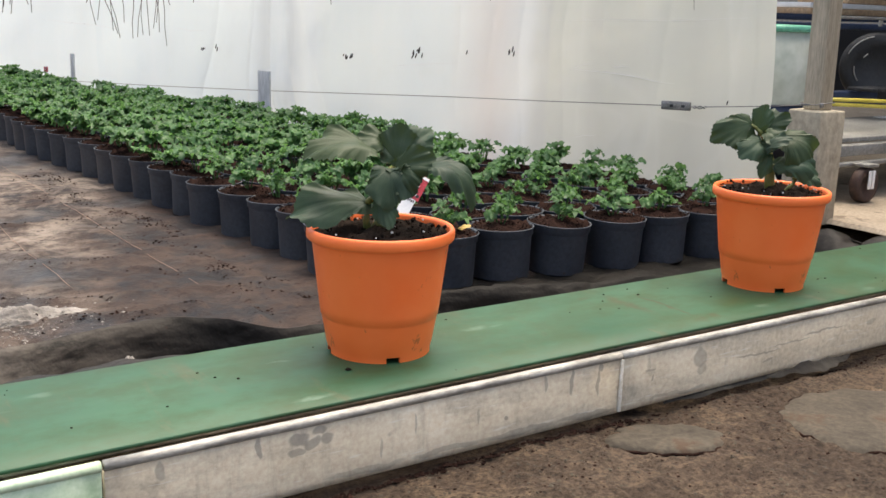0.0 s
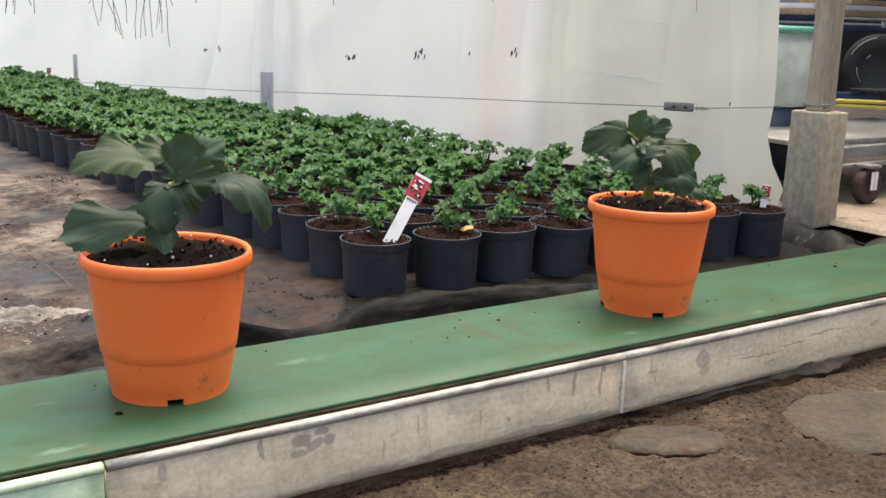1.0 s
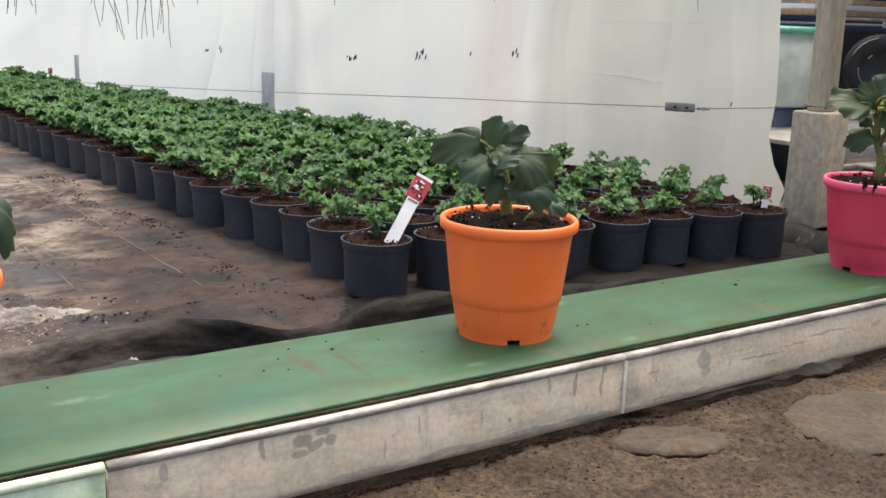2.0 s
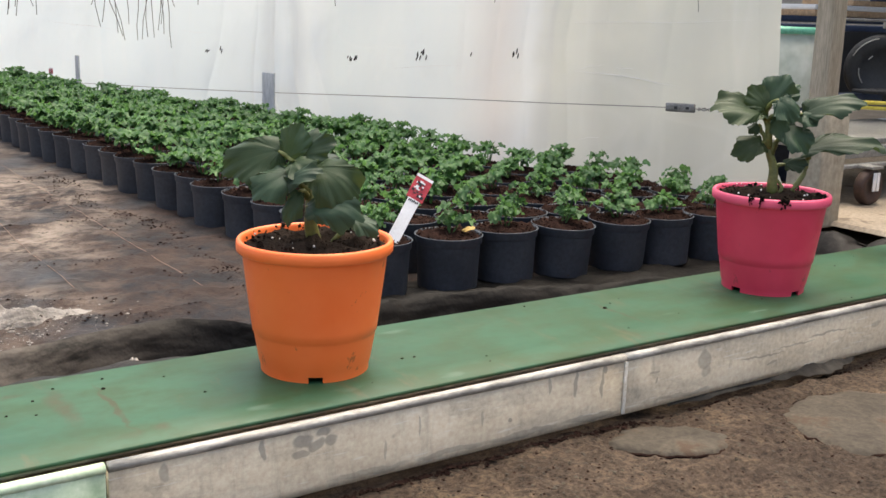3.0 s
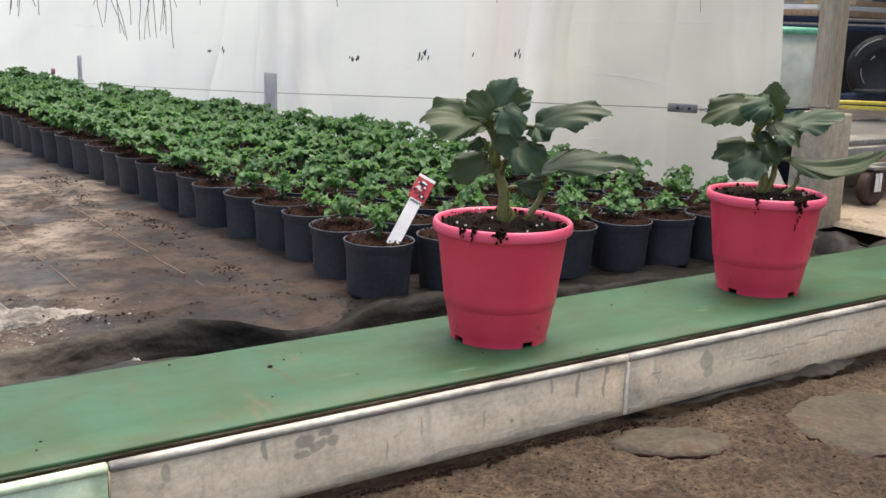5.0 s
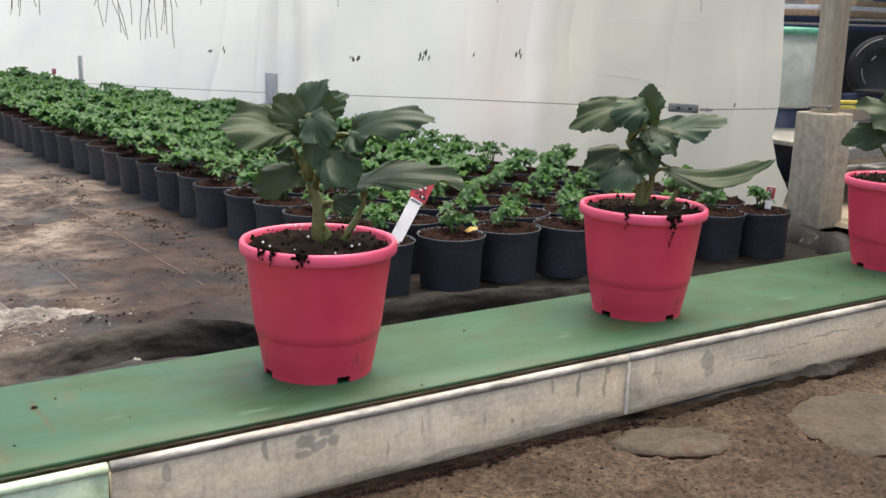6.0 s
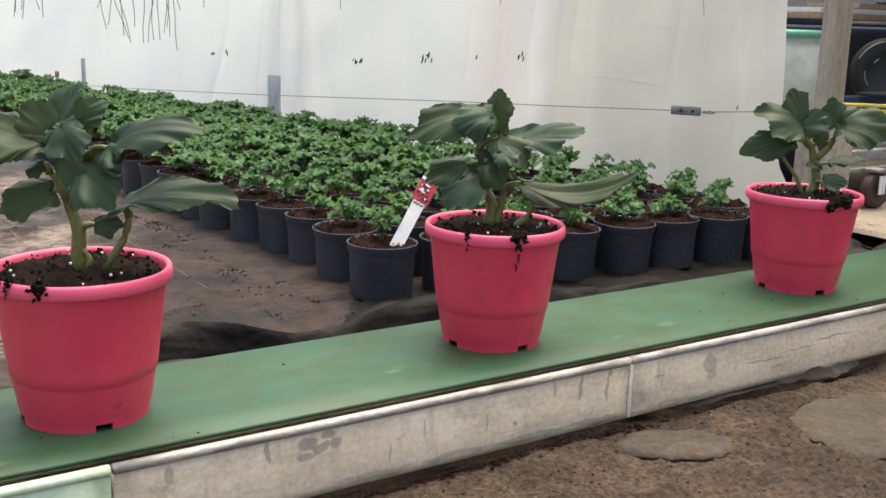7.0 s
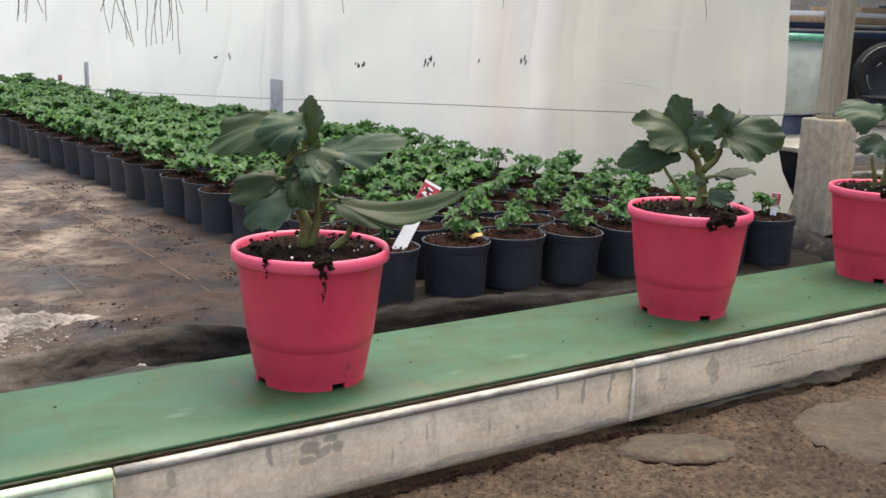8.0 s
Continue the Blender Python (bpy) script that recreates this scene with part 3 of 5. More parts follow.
def bed_mat():
    """The mat with its front edge turned down into the trench beside the conveyor."""
    xs = list(np.arange(-3.0, -0.1, 0.1)) + list(np.arange(-0.1, 2.14, 0.012))
    off = [(-0.046, -0.10), (-0.040, -0.075), (-0.034, -0.05), (-0.026, -0.028), (-0.016, -0.006), (-0.008, 0.006), (0.0, 0.010), (0.008, 0.008), (0.02, 0.001)]
    off += [(float(d), -0.008) for d in np.arange(0.035, 0.9, 0.012)] + [(float(d), -0.010) for d in np.arange(0.9, 7.6, 0.05)]
    v = []
    for o, z in off:
        for x in xs:
            yc = crest_y(x)
            w = 0.009 * noise.noise(Vector((x * 9 + o * 30, o * 12, 2))) + 0.005 * noise.noise(Vector((x * 26 + o * 60, o * 20, 5))) + 0.0015 * noise.noise(Vector((x * 70, o * 30, 7)))
            lift = 1.0 + 1.1 * noise.noise(Vector((x * 5, 9, 1)))
            zz = z * (lift if -0.02 < o < 0.03 else 1)
            if x > 0.7 and o < 0.2:
                zz += min(1, (x - 0.7) * 6) * (0.004 * math.exp(-((o + 0.005) / 0.03) ** 2) + 0.010 * noise.fractal(Vector((x * 9 + o * 6, o * 26, 3)), 0.8, 2.0, 4))
            zz += relief(x, yc + o, 4, 0.003, 5) + relief(x, yc + o, 16, 0.003, 8)
            if o > 0.03 and 0.1 < x < 0.95 and o < 1.6:
                zz += crease_height(x, yc + o)
            v.append((x, yc + o + (w if o < 0.02 else 0), zz))
    w = len(xs)
    f = [(j * w + i, j * w + i + 1, (j + 1) * w + i + 1, (j + 1) * w + i) for j in range(6, len(off) - 1) for i in range(w - 1) if j >= foil_rows(xs[i])]
    mat_ob = mesh("ground_cover_mat", v, f, MAT)
    f = [(j * w + i, j * w + i + 1, (j + 1) * w + i + 1, (j + 1) * w + i) for j in range(44) for i in range(w - 1) if j < foil_rows(xs[i])]
    mesh("turned_edge", v[:45 * w], f, drape_material(), mat_ob, "black foil edge hanging down into the trench")
    tagged(mat_ob, "black woven ground cover strewn with brown soil", "ground cover", kind="structure")
    for x0, y0, y1 in ((0.464, 1.82, 2.5), (0.660, 1.70, 2.6), (0.655, 2.75, 4.5), (0.455, 2.7, 4.0)):
        pts = [(x0 + relief(x0, y, 3, 0.006), y, -0.0020 + relief(x0, y, 4, 0.003, 5)) for y in np.arange(y0, y1, 0.012)]
        mesh("guide_thread", *tube(pts, 0.0006, 5), SEAM, mat_ob, "pale woven guide thread")
    return mat_ob


bed_mat()


def fold(name, label, path, near, down, crest, back=0.07, seed=1.0):
    """A crumpled lip of foil along a path of (x, y): it climbs from the mat to a crest and falls off toward the viewer."""
    v, n = [], len(path)
    fine = []
    for i in range(n - 1):
        for k in range(10):
            fine.append(Vector(path[i]).lerp(Vector(path[i + 1]), k / 10))
    fine.append(Vector(path[-1]))
    sm = [sum((fine[max(0, min(len(fine) - 1, i + d))] for d in range(-5, 6)), Vector((0, 0))) / 11 for i in range(len(fine))]
    prof = [(-back, 0.0), (-back * 0.6, 0.35), (-back * 0.3, 0.8), (-0.008, 1.0), (0.004, 0.98), (near * 0.35, 0.72), (near * 0.6, 0.35), (near * 0.8, 0.0), (near, -1.0)]
    for i, p in enumerate(sm):
        d = (sm[min(i + 1, len(sm) - 1)] - sm[max(i - 1, 0)]).normalized()
        nrm = Vector((d.y, -d.x))
        hgt = crest * (0.8 + 0.5 * noise.noise(Vector((i * 0.13, seed, 0))) + 0.2 * noise.noise(Vector((i * 0.6, seed, 2))))
        for j, (o, z) in enumerate(prof):
            wob = 0.010 * noise.noise(Vector((i * 0.22, j * 0.6, seed)))
            q = p + nrm * (o + wob)
            zz = z * hgt if z >= 0 else z * down
            v.append((q.x, q.y, zz - 0.006 + 0.006 * noise.noise(Vector((i * 0.31, j * 0.8, seed + 4)))))
    w = len(prof)
    f = [(i * w + j, (i + 1) * w + j, (i + 1) * w + j + 1, i * w + j + 1) for i in range(len(sm) - 1) for j in range(w - 1)]
    return tagged(mesh(name, v, f, FOIL), label, "plastic foil")


fold("mat_fold", "crumpled dark foil edge raised round the bed's end",
     [(1.86, 1.9), (1.98, 1.72), (2.05, 1.57), (2.02, 1.43), (1.99, 1.36), (2.06, 1.27), (2.3, 1.22)], 0.05, 0.04, 0.042, 0.12, 7.0)


def lump(name, label, place, size, mat, category, seed, n=22):
    """A rough low lump of rubble."""
    v = []
    for j in range(n + 1):
        for i in range(n + 1):
            a, b = i / n * 2 - 1, j / n * 2 - 1
            r = min(1.0, math.hypot(a, b))
            z = size[2] * (1 - r * r) ** 0.7 * (0.8 + 0.5 * noise.fractal(Vector((a * 2, b * 2, seed)), 0.9, 2.0, 5) + 0.45 * noise.fractal(Vector((a * 14, b * 14, seed)), 0.7, 2.0, 4))
            k = 1 / max(1.0, math.hypot(a, b) / max(abs(a), abs(b), 1e-6))
            k *= 1 + 0.42 * r * noise.fractal(Vector((math.cos(math.atan2(b, a)) * 1.6, math.sin(math.atan2(b, a)) * 1.6, seed)), 0.7, 2.0, 5) if r > 0 else 1
            v.append((place[0] + a * k * size[0], place[1] + b * k * size[1], place[2] + z))
    f = [(j * (n + 1) + i, j * (n + 1) + i + 1, (j + 1) * (n + 1) + i + 1, (j + 1) * (n + 1) + i) for j in range(n) for i in range(n)]
    return tagged(mesh(name, v, f, mat), label, category)


lump("concrete_rubble", "pale crumbling concrete spill on the ground cover", (0.10, 1.635, -0.020), (0.32, 0.165, 0.046), LIME, "rubble", 2.0, 130)
lump("concrete_rubble", "grey mortar lump at the corner of the bed", (2.02, 1.45, -0.030), (0.065, 0.055, 0.045), SLATE, "rubble", 9.0, 28)


fold("foil_strip", "dusty dark foil lying in the trench", [(-0.6, 1.27), (0.1, 1.30), (0.30, 1.33), (0.42, 1.345), (0.50, 1.33), (0.58, 1.27), (0.66, 1.22)], 0.05, 0.07, 0.012, 0.06, 3.0)


def trench_scrap():
    """A torn pale strip that lies on the foil in the trench."""
    line = [(0.603, 1.5, -0.03), (0.63, 1.502, -0.03), (0.645, 1.48, -0.03), (0.669, 1.458, -0.03)]
    v = []
    for k, (x, y, z) in enumerate(line):
        w = (0.002, 0.006, 0.007, 0.002)[k]
        v += [(x, y - w, z), (x, y, z + 0.004), (x, y + w, z + 0.001)]
    f = [(3 * k + j, 3 * k + j + 1, 3 * k + j + 4, 3 * k + j + 3) for k in range(len(line) - 1) for j in range(2)]
    tagged(mesh("foil_scrap", v, f, LIME), "torn pale plastic strip on the dark foil", "plastic scrap")


trench_scrap()
lump("pebble", "small pale pebble lying beside the conveyor", (0.444, 1.439, -0.02), (0.008, 0.006, 0.006), LIME, "pebble", 4.0, 12)


def flat_stone(place, rx, ry, seed, rz):
    n, v = 64, []
    rings = [(0.0, 0.003), (0.5, 0.0035), (0.85, 0.003), (0.97, 0.001), (1.02, -0.006)]
    for r, z in rings:
        for i in range(n):
            a = 2 * math.pi * i / n
            k = r * (1 + 0.22 * noise.noise(Vector((math.cos(a) * 1.4, math.sin(a) * 1.4, seed))) + 0.10 * noise.noise(Vector((math.cos(a) * 5, math.sin(a) * 5, seed))) + 0.05 * noise.noise(Vector((math.cos(a) * 14, math.sin(a) * 14, seed))))
            v.append((k * rx * math.cos(a), k * ry * math.sin(a), z + 0.002 * noise.noise(Vector((k * math.cos(a) * 4, k * math.sin(a) * 4, seed)))))
    f = [(j * n + i, j * n + (i + 1) % n, (j + 1) * n + (i + 1) % n, (j + 1) * n + i) for j in range(len(rings) - 1) for i in range(n)]
    ob = mesh("flat_stone", v, f, SLATE)
    rim = [(1.03 * p[0], 1.03 * p[1], -0.0035 + 0.0025 * noise.noise(Vector((p[0] * 60, p[1] * 60, seed)))) for p in v[3 * n:4 * n]]
    mesh("soil_crack", *tube(rim + rim[:1], 0.0022, 6), PEAT, ob, "dark crack of soil round the stone")
    ob.matrix_world = pose(*place, 0, 0, rz)
    return tagged(ob, "flat brown stone slab sunk in the earth", "stone", "stones in the floor")


flat_stone((0.860, 0.778, 0.0150), 0.074, 0.040, 1.0, -27)
flat_stone((1.120, 0.700, 0.0150), 0.122, 0.086, 5.0, 8)


def soil_scatter(name, n, size, mat, label, seed, area):
    """Crumbs strewn over the floor, joined into one piece of stuff."""
    rng = random.Random(seed)
    bits = []
    for _ in range(n):
        x, y, z = area(rng)
        r = size * (0.35 + 1.9 * rng.random() ** 3)
        a = [Vector((rng.uniform(-1, 1), rng.uniform(-1, 1), rng.uniform(-0.4, 0.8))).normalized() * r * rng.uniform(0.6, 1.2) for _ in range(6)]
        base = [Vector((1, 0, 0)), Vector((0, 1, 0)), Vector((-1, 0, 0)), Vector((0, -1, 0)), Vector((0, 0, 0.45)), Vector((0, 0, -0.5))]
        vv = [Vector((x, y, z)) + b * r * rng.uniform(0.35, 1.6) + 0.2 * q for b, q in zip(base, a)]
        bits.append((vv, [(0, 1, 4), (1, 2, 4), (2, 3, 4), (3, 0, 4), (1, 0, 5), (2, 1, 5), (3, 2, 5), (0, 3, 5)]))
    return tagged(mesh(name, *join(*bits), mat, smooth=False), label, "soil", kind="stuff")


def over_dirt(rng):
    x, y = rng.uniform(0.35, 1.9), 0.84 - abs(rng.gauss(0, 0.16))
    return x, y, ground_height(x, y)


def over_mat(rng):
    if rng.random() < 0.55:
        # a drift of spilt soil along the feet of the pots
        y = 1.5 + 1.6 * rng.random() ** 1.4
        x = 0.815 - 0.05 * (y - 1.6) - abs(rng.gauss(0, 0.05)) + 0.03 * math.sin(y * 9)
        return x, max(y, crest_y(x) + 0.015), -0.006
    if rng.random() < 0.55:
        # soil caught along the wrinkles
        line = rng.choice(MAT_CREASES)
        k = rng.randrange(len(line) - 1)
        p = Vector(line[k]).lerp(Vector(line[k + 1]), rng.random())
        x, y = p.x + rng.gauss(0, 0.012), p.y + rng.gauss(0, 0.012)
        return x, max(y, crest_y(x) + 0.02), -0.008 + crease_height(x, y)
    cx, cy, sp = rng.choice(((0.70, 1.62, 0.05), (0.74, 1.80, 0.05), (0.66, 2.02, 0.06), (0.60, 1.66, 0.06), (0.70, 2.35, 0.07), (0.35, 2.2, 0.2), (0.5, 1.8, 0.2), (0.6, 3.0, 0.3), (0.76, 1.50, 0.04)))
    x = rng.gauss(cx, sp)
    y = max(rng.gauss(cy, sp * 1.2), crest_y(x) + 0.02)
    return x, y, -0.009 + crease_height(x, y)


def by_rubble(rng):
    a, r = rng.uniform(0, 6.28), 0.7 + abs(rng.gauss(0, 0.28))
    x, y = 0.10 + 0.31 * r * math.cos(a), 1.635 + 0.16 * r * math.sin(a)
    return x, max(y, crest_y(x) + 0.01), -0.006 + crease_height(x, y)


def along_foot(rng):
    x, y = (rng.uniform(0.3, 0.88) if rng.random() < 0.7 else rng.uniform(0.88, 2.2)), 0.848 - abs(rng.gauss(0, 0.007))
    return x, y, ground_height(x, y) + 0.002


soil_scatter("rubble_crumbs", 1400, 0.0017, LIME, "pale crumbs of broken concrete on the ground cover", 8, by_rubble)
soil_scatter("grit", 5200, 0.0013, SLATE, "fine pale grit on the earth floor", 12, over_dirt)
soil_scatter("soil_crumbs", 3000, 0.0012, PEAT, "dark crumbs of soil on the earth floor", 3, over_dirt)
soil_scatter("soil_crumbs", 1700, 0.0018, PEAT, "dark crumbs and root bits along the conveyor's foot", 6, along_foot)
soil_scatter("soil_crumbs", 3200, 0.0019, PEAT, "brown soil crumbs strewn on the ground cover", 4, over_mat)


def wall(name, centre, size, mat, label):
    ob = part(name, box_bm(size, (0, 0, 0), 0.0), mat, smooth=False)
    ob.location = centre
    return tagged(ob, label, "wall", kind="structure")


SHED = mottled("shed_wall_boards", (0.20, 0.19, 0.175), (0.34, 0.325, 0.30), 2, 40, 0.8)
FILM_WALL = mottled("plain_film_wall", (0.60, 0.60, 0.58), (0.74, 0.74, 0.72), 1.2, 30, 0.6)
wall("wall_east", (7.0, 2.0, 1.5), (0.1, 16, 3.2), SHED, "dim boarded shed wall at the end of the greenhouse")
# unseen ceiling, added to keep sky light off the stores and the film's right end
tagged(wall("ceiling", (5.3, 1.6, 2.3), (3.6, 6.4, 0.08), SHED, "dim unseen ceiling added to shade the stores"), category="ceiling")
wall("wall_south", (0.5, -9.0, 1.0), (13.2, 0.1, 2.2), FILM_WALL, "pale film wall of the greenhouse")
wall("wall_west", (-6.0, 3.0, 1.2), (0.1, 14, 2.6), FILM_WALL, "pale film wall of the greenhouse")
wall("wall_north", (0.5, 10.2, 1.2), (13.2, 0.1, 2.6), FILM_WALL, "pale film wall of the greenhouse")

def store_floor():
    """A pale worn screed with a broken edge under the stores."""
    n, v = 60, []
    for k in range(n + 1):
        y = 1.42 + 5.0 * k / n
        x = 2.31 + 0.02 * noise.noise(Vector((y * 7, 1, 2))) + (0.0 if y < 1.72 else 0.03)
        v += [(x - 0.01, y, -0.014), (x, y, -0.004), (x + 0.012, y, -0.002), (6.9, y, -0.002)]
    f = [(4 * i + j, 4 * i + j + 1, 4 * i + j + 5, 4 * i + j + 4) for i in range(n) for j in range(3)]
    tagged(mesh("floor", v, f, SCREED, smooth=False), "pale worn sandy screed under the stores", "floor", kind="structure")


store_floor()

# ---- hanging film with its wire ----
SHEET_AT, SHEET_WAY = Vector((2.28, 1.76)), Vector((-0.196, 0.98))
SHEET_OUT = Vector((-0.98, -0.196))


def on_sheet(s, z, out=0.0):
    p = SHEET_AT + SHEET_WAY * s + SHEET_OUT * out
    return Vector((p.x, p.y, z))


FILM_FOLDS = [(4.27, 0.02, 0.05, 0.010), (3.99, 0.0, 0.04, 0.012), (3.45, 0.05, 0.05, 0.008), (2.66, -0.3, 0.05, 0.012), (2.36, 0.02, 0.030, 0.014), (2.215, 0.10, 0.022, 0.026), (2.13, 0.15, 0.025, -0.016),
              (1.96, 0.35, 0.05, 0.012), (1.18, 0.02, 0.022, 0.010), (1.03, -0.02, 0.03, 0.008), (0.885, 0.01, 0.018, 0.011), (0.79, 0.02, 0.025, -0.010), (0.72, -0.04, 0.020, 0.011), (0.56, 0.12, 0.04, 0.008),
              (0.40, -0.2, 0.05, 0.010), (0.17, 0.03, 0.022, 0.012), (0.09, 0.02, 0.018, -0.008)]
FILM_SEAMS = [(0.70, 0.34, 0.325, 0.306, 1.0), (0.78, 0.12, 0.462, 0.492, 0.6), (4.30, 3.35, 0.372, 0.352, 0.8), (2.95, 2.72, 0.372, 0.366, 0.7), (1.50, 1.17, 0.290, 0.317, 0.5), (0.68, 0.60, 0.118, 0.135, 0.6),
              (0.70, 0.60, 0.325, 0.352, 0.6), (0.56, 0.50, 0.345, 0.338, 0.8)]


def billow(s, z):
    """How far the film hangs out of its plane: broad waves, upright folds and sharp creases."""
    out = 0.018 * math.sin(s * 9 + 0.7 * math.sin(z * 2)) * (0.4 + 0.6 * noise.noise(Vector((s * 0.7, 3, 0))))
    out += 0.02 * noise.noise(Vector((s * 1.6, z * 0.6, 11))) + 0.008 * noise.noise(Vector((s * 5, z * 3, 14))) + 0.008 * noise.noise(Vector((s * 2.6 + z * 5, z * 1.6, 21)))
    for s0, lean, width, amp in FILM_FOLDS:
        d = abs(s - s0 - lean * (z - 0.3) - 0.012 * math.sin(z * 11 + s0 * 5)) / width
        if d < 4:
            out += amp * math.exp(-d * 1.2) * (0.6 + 0.5 * noise.noise(Vector((s0, z * 3, 6))))
    crumple = noise.noise(Vector((s * 9, z * 11, 1))) * noise.noise(Vector((s * 23, z * 19, 5)))
    return out + 0.003 * crumple + 0.0012 * abs(noise.noise(Vector((s * 17 + z * 9, z * 15, 9))))


def film_sheet():
    ss, zs = list(np.arange(0, 2.8, 0.0085)) + list(np.arange(2.8, 8.0, 0.03)), list(np.arange(-0.03, 0.62, 0.0125)) + list(np.arange(0.62, 1.91, 0.06))
    edge_z = [-0.03, 0.008, 0.057, 0.12, 0.193, 0.284, 0.458, 0.55, 1.9]
    edge_s = [0.012, 0.003, -0.011, 0.026, 0.046, 0.035, 0.041, 0.045, 0.06]
    v = []
    for s in ss:
        for z in zs:
            e = float(np.interp(z, edge_z, edge_s)) * max(0.0, 1 - s / 0.15)
            v.append(on_sheet(s + e, z, billow(s, z)))
    w = len(zs)
    f = [(i * w + j, (i + 1) * w + j, (i + 1) * w + j + 1, i * w + j + 1) for i in range(len(ss) - 1) for j in range(w - 1)]
    ob = mesh("plastic_sheet", v, f, FILM)
    tagged(ob, "milky plastic film hanging as a wall behind the plants", "plastic sheet", kind="structure")
    for s0, s1, z0, z1, thick in FILM_SEAMS:
        pts = []
        for k in np.arange(0, 1.001, 0.04):
            s, z = s0 + (s1 - s0) * k, z0 + (z1 - z0) * k + 0.006 * noise.noise(Vector((s0 * 9 + k * 3, 2, z0)))
            pts.append(on_sheet(s, z, billow(s, z) + 0.001))
        n = len(pts)
        mesh("crease", *tube(pts, [0.0011 * thick * math.sin(math.pi * (0.06 + 0.88 * i / (n - 1))) for i in range(n)], 6), PALE_FILM, ob, "pale sharp crease in the film")
    rng = random.Random(7)
    # small dark tears and dirt clots in the film
    for s, z, n in ((2.650, 0.291, 5), (2.547, 0.301, 2), (1.703, 0.312, 6), (1.678, 0.319, 4), (1.343, 0.340, 6), (1.321, 0.350, 5), (0.911, 0.365, 6), (1.096, 0.349, 1), (0.140, 0.270, 1)):
        bits = []
        for _ in range(n):
            c = on_sheet(s + rng.gauss(0, 0.008), z + rng.gauss(0, 0.006), 0.05)
            vv, ff = lathe([(0.0008, -0.5), (0.0045, -0.25), (0.005, 0.0), (0.004, 0.3), (0.0006, 0.5)], 7)
            hgt = rng.uniform(0.006, 0.022)
            bits.append(([Vector((a * 0.55 + q * 0.004, b * 0.2, q * hgt)) + c for a, b, q in vv], ff))
        mesh("dirt_clot", *join(*bits), INK, ob, "dark clot of dirt on the film")
    return ob


film_sheet()


# pale grey strips before the film stand in for shadows of posts behind it
def stake(s, z0, z1, width, label):
    a = on_sheet(s, (z0 + z1) / 2, 0.075)
    ob = part("stake", box_bm((width, 0.012, z1 - z0), (0, 0, 0), 0.003), VEILED_POST)
    ob.matrix_world = Matrix.Translation(a) @ pose(0, 0, 0, 0, 0, 101)
    return tagged(ob, label, "stake")


stake(2.174, -0.03, 0.232, 0.075, "short grey strip standing in for a post's shadow through the film")
stake(3.794, -0.03, 0.218, 0.03, "short grey strip standing in for a post's shadow through the film")


def tension_wire():
    stops = [(5.0, 0.03), (3.034, 0.111), (2.251, 0.148), (1.167, 0.207), (0.734, 0.227), (0.341, 0.248), (0.233, 0.252), (0.041, 0.270)]
    pts = [on_sheet(s, z, 0.06) for s, z in stops]
    pts += [Vector((2.248, 1.640, 0.287)), Vector((2.247, 1.634, 0.2885)), Vector((2.280, 1.631, 0.290)), Vector((2.309, 1.634, 0.2905)), Vector((2.311, 1.662, 0.289)), Vector((2.309, 1.694, 0.2885)),
            Vector((2.262, 1.696, 0.288)), Vector((2.246, 1.690, 0.287)), Vector((2.244, 1.66, 0.286)), Vector((2.235, 1.68, 0.2845))]
    t = thing("tension_wire", (0, 0, 0), "thin steel wire stretched along the film to the post", "wire")
    mesh("wire", *tube(pts, 0.0013, 6), WIRE, t)
    b = part("tensioner", box_bm((0.092, 0.010, 0.024), (0, 0, 0), 0.003), WIRE, t, "grey metal wire tensioner")
    b.matrix_world = Matrix.Translation(on_sheet(0.29, 0.251, 0.06)) @ pose(0, 0, 0, 0, 2, 101)
    for k in (-0.025, 0.012):
        part("tensioner_slot", box_bm((0.012, 0.012, 0.008), (k, 0, 0), 0.002), RUBBER, b)
    c = on_sheet(0.215, 0.2525, 0.06)
    mesh("wire_knot", *tube([c + Vector((0.012 * math.cos(k), -0.012 * math.cos(k), 0.004 * math.sin(3 * k))) for k in np.arange(0, 6, 0.4)], 0.0014, 5), WIRE, t)


tension_wire()


def post():
    t = thing("support_post", (2.231, 1.613, -0.02), "weathered wooden post standing in a square concrete footing", "post")
    bm = box_bm((0.10, 0.10, 0.292), (0.05, 0.05, 0.146), 0.006, None, 3)
    bmesh.ops.subdivide_edges(bm, edges=bm.edges[:], cuts=2, use_grid_fill=True)
    for q in bm.verts:
        q.co += 0.0022 * noise.noise_vector(q.co * 18)
    part("footing", bm, CONCRETE, t, "stained grey concrete footing")
    bm = box_bm((0.052, 0.052, 1.9), (0.05, 0.05, 0.292 + 0.95), 0.005, None, 3)
    for q in bm.verts:
        q.co.x -= (q.co.z - 0.292) * 0.012
    part("shaft", bm, WOOD, t, "weathered wooden shaft")
    part("wire_staple", box_bm((0.012, 0.008, 0.012), (0.028, 0.022, 0.305), 0.003), WIRE, t)


post()


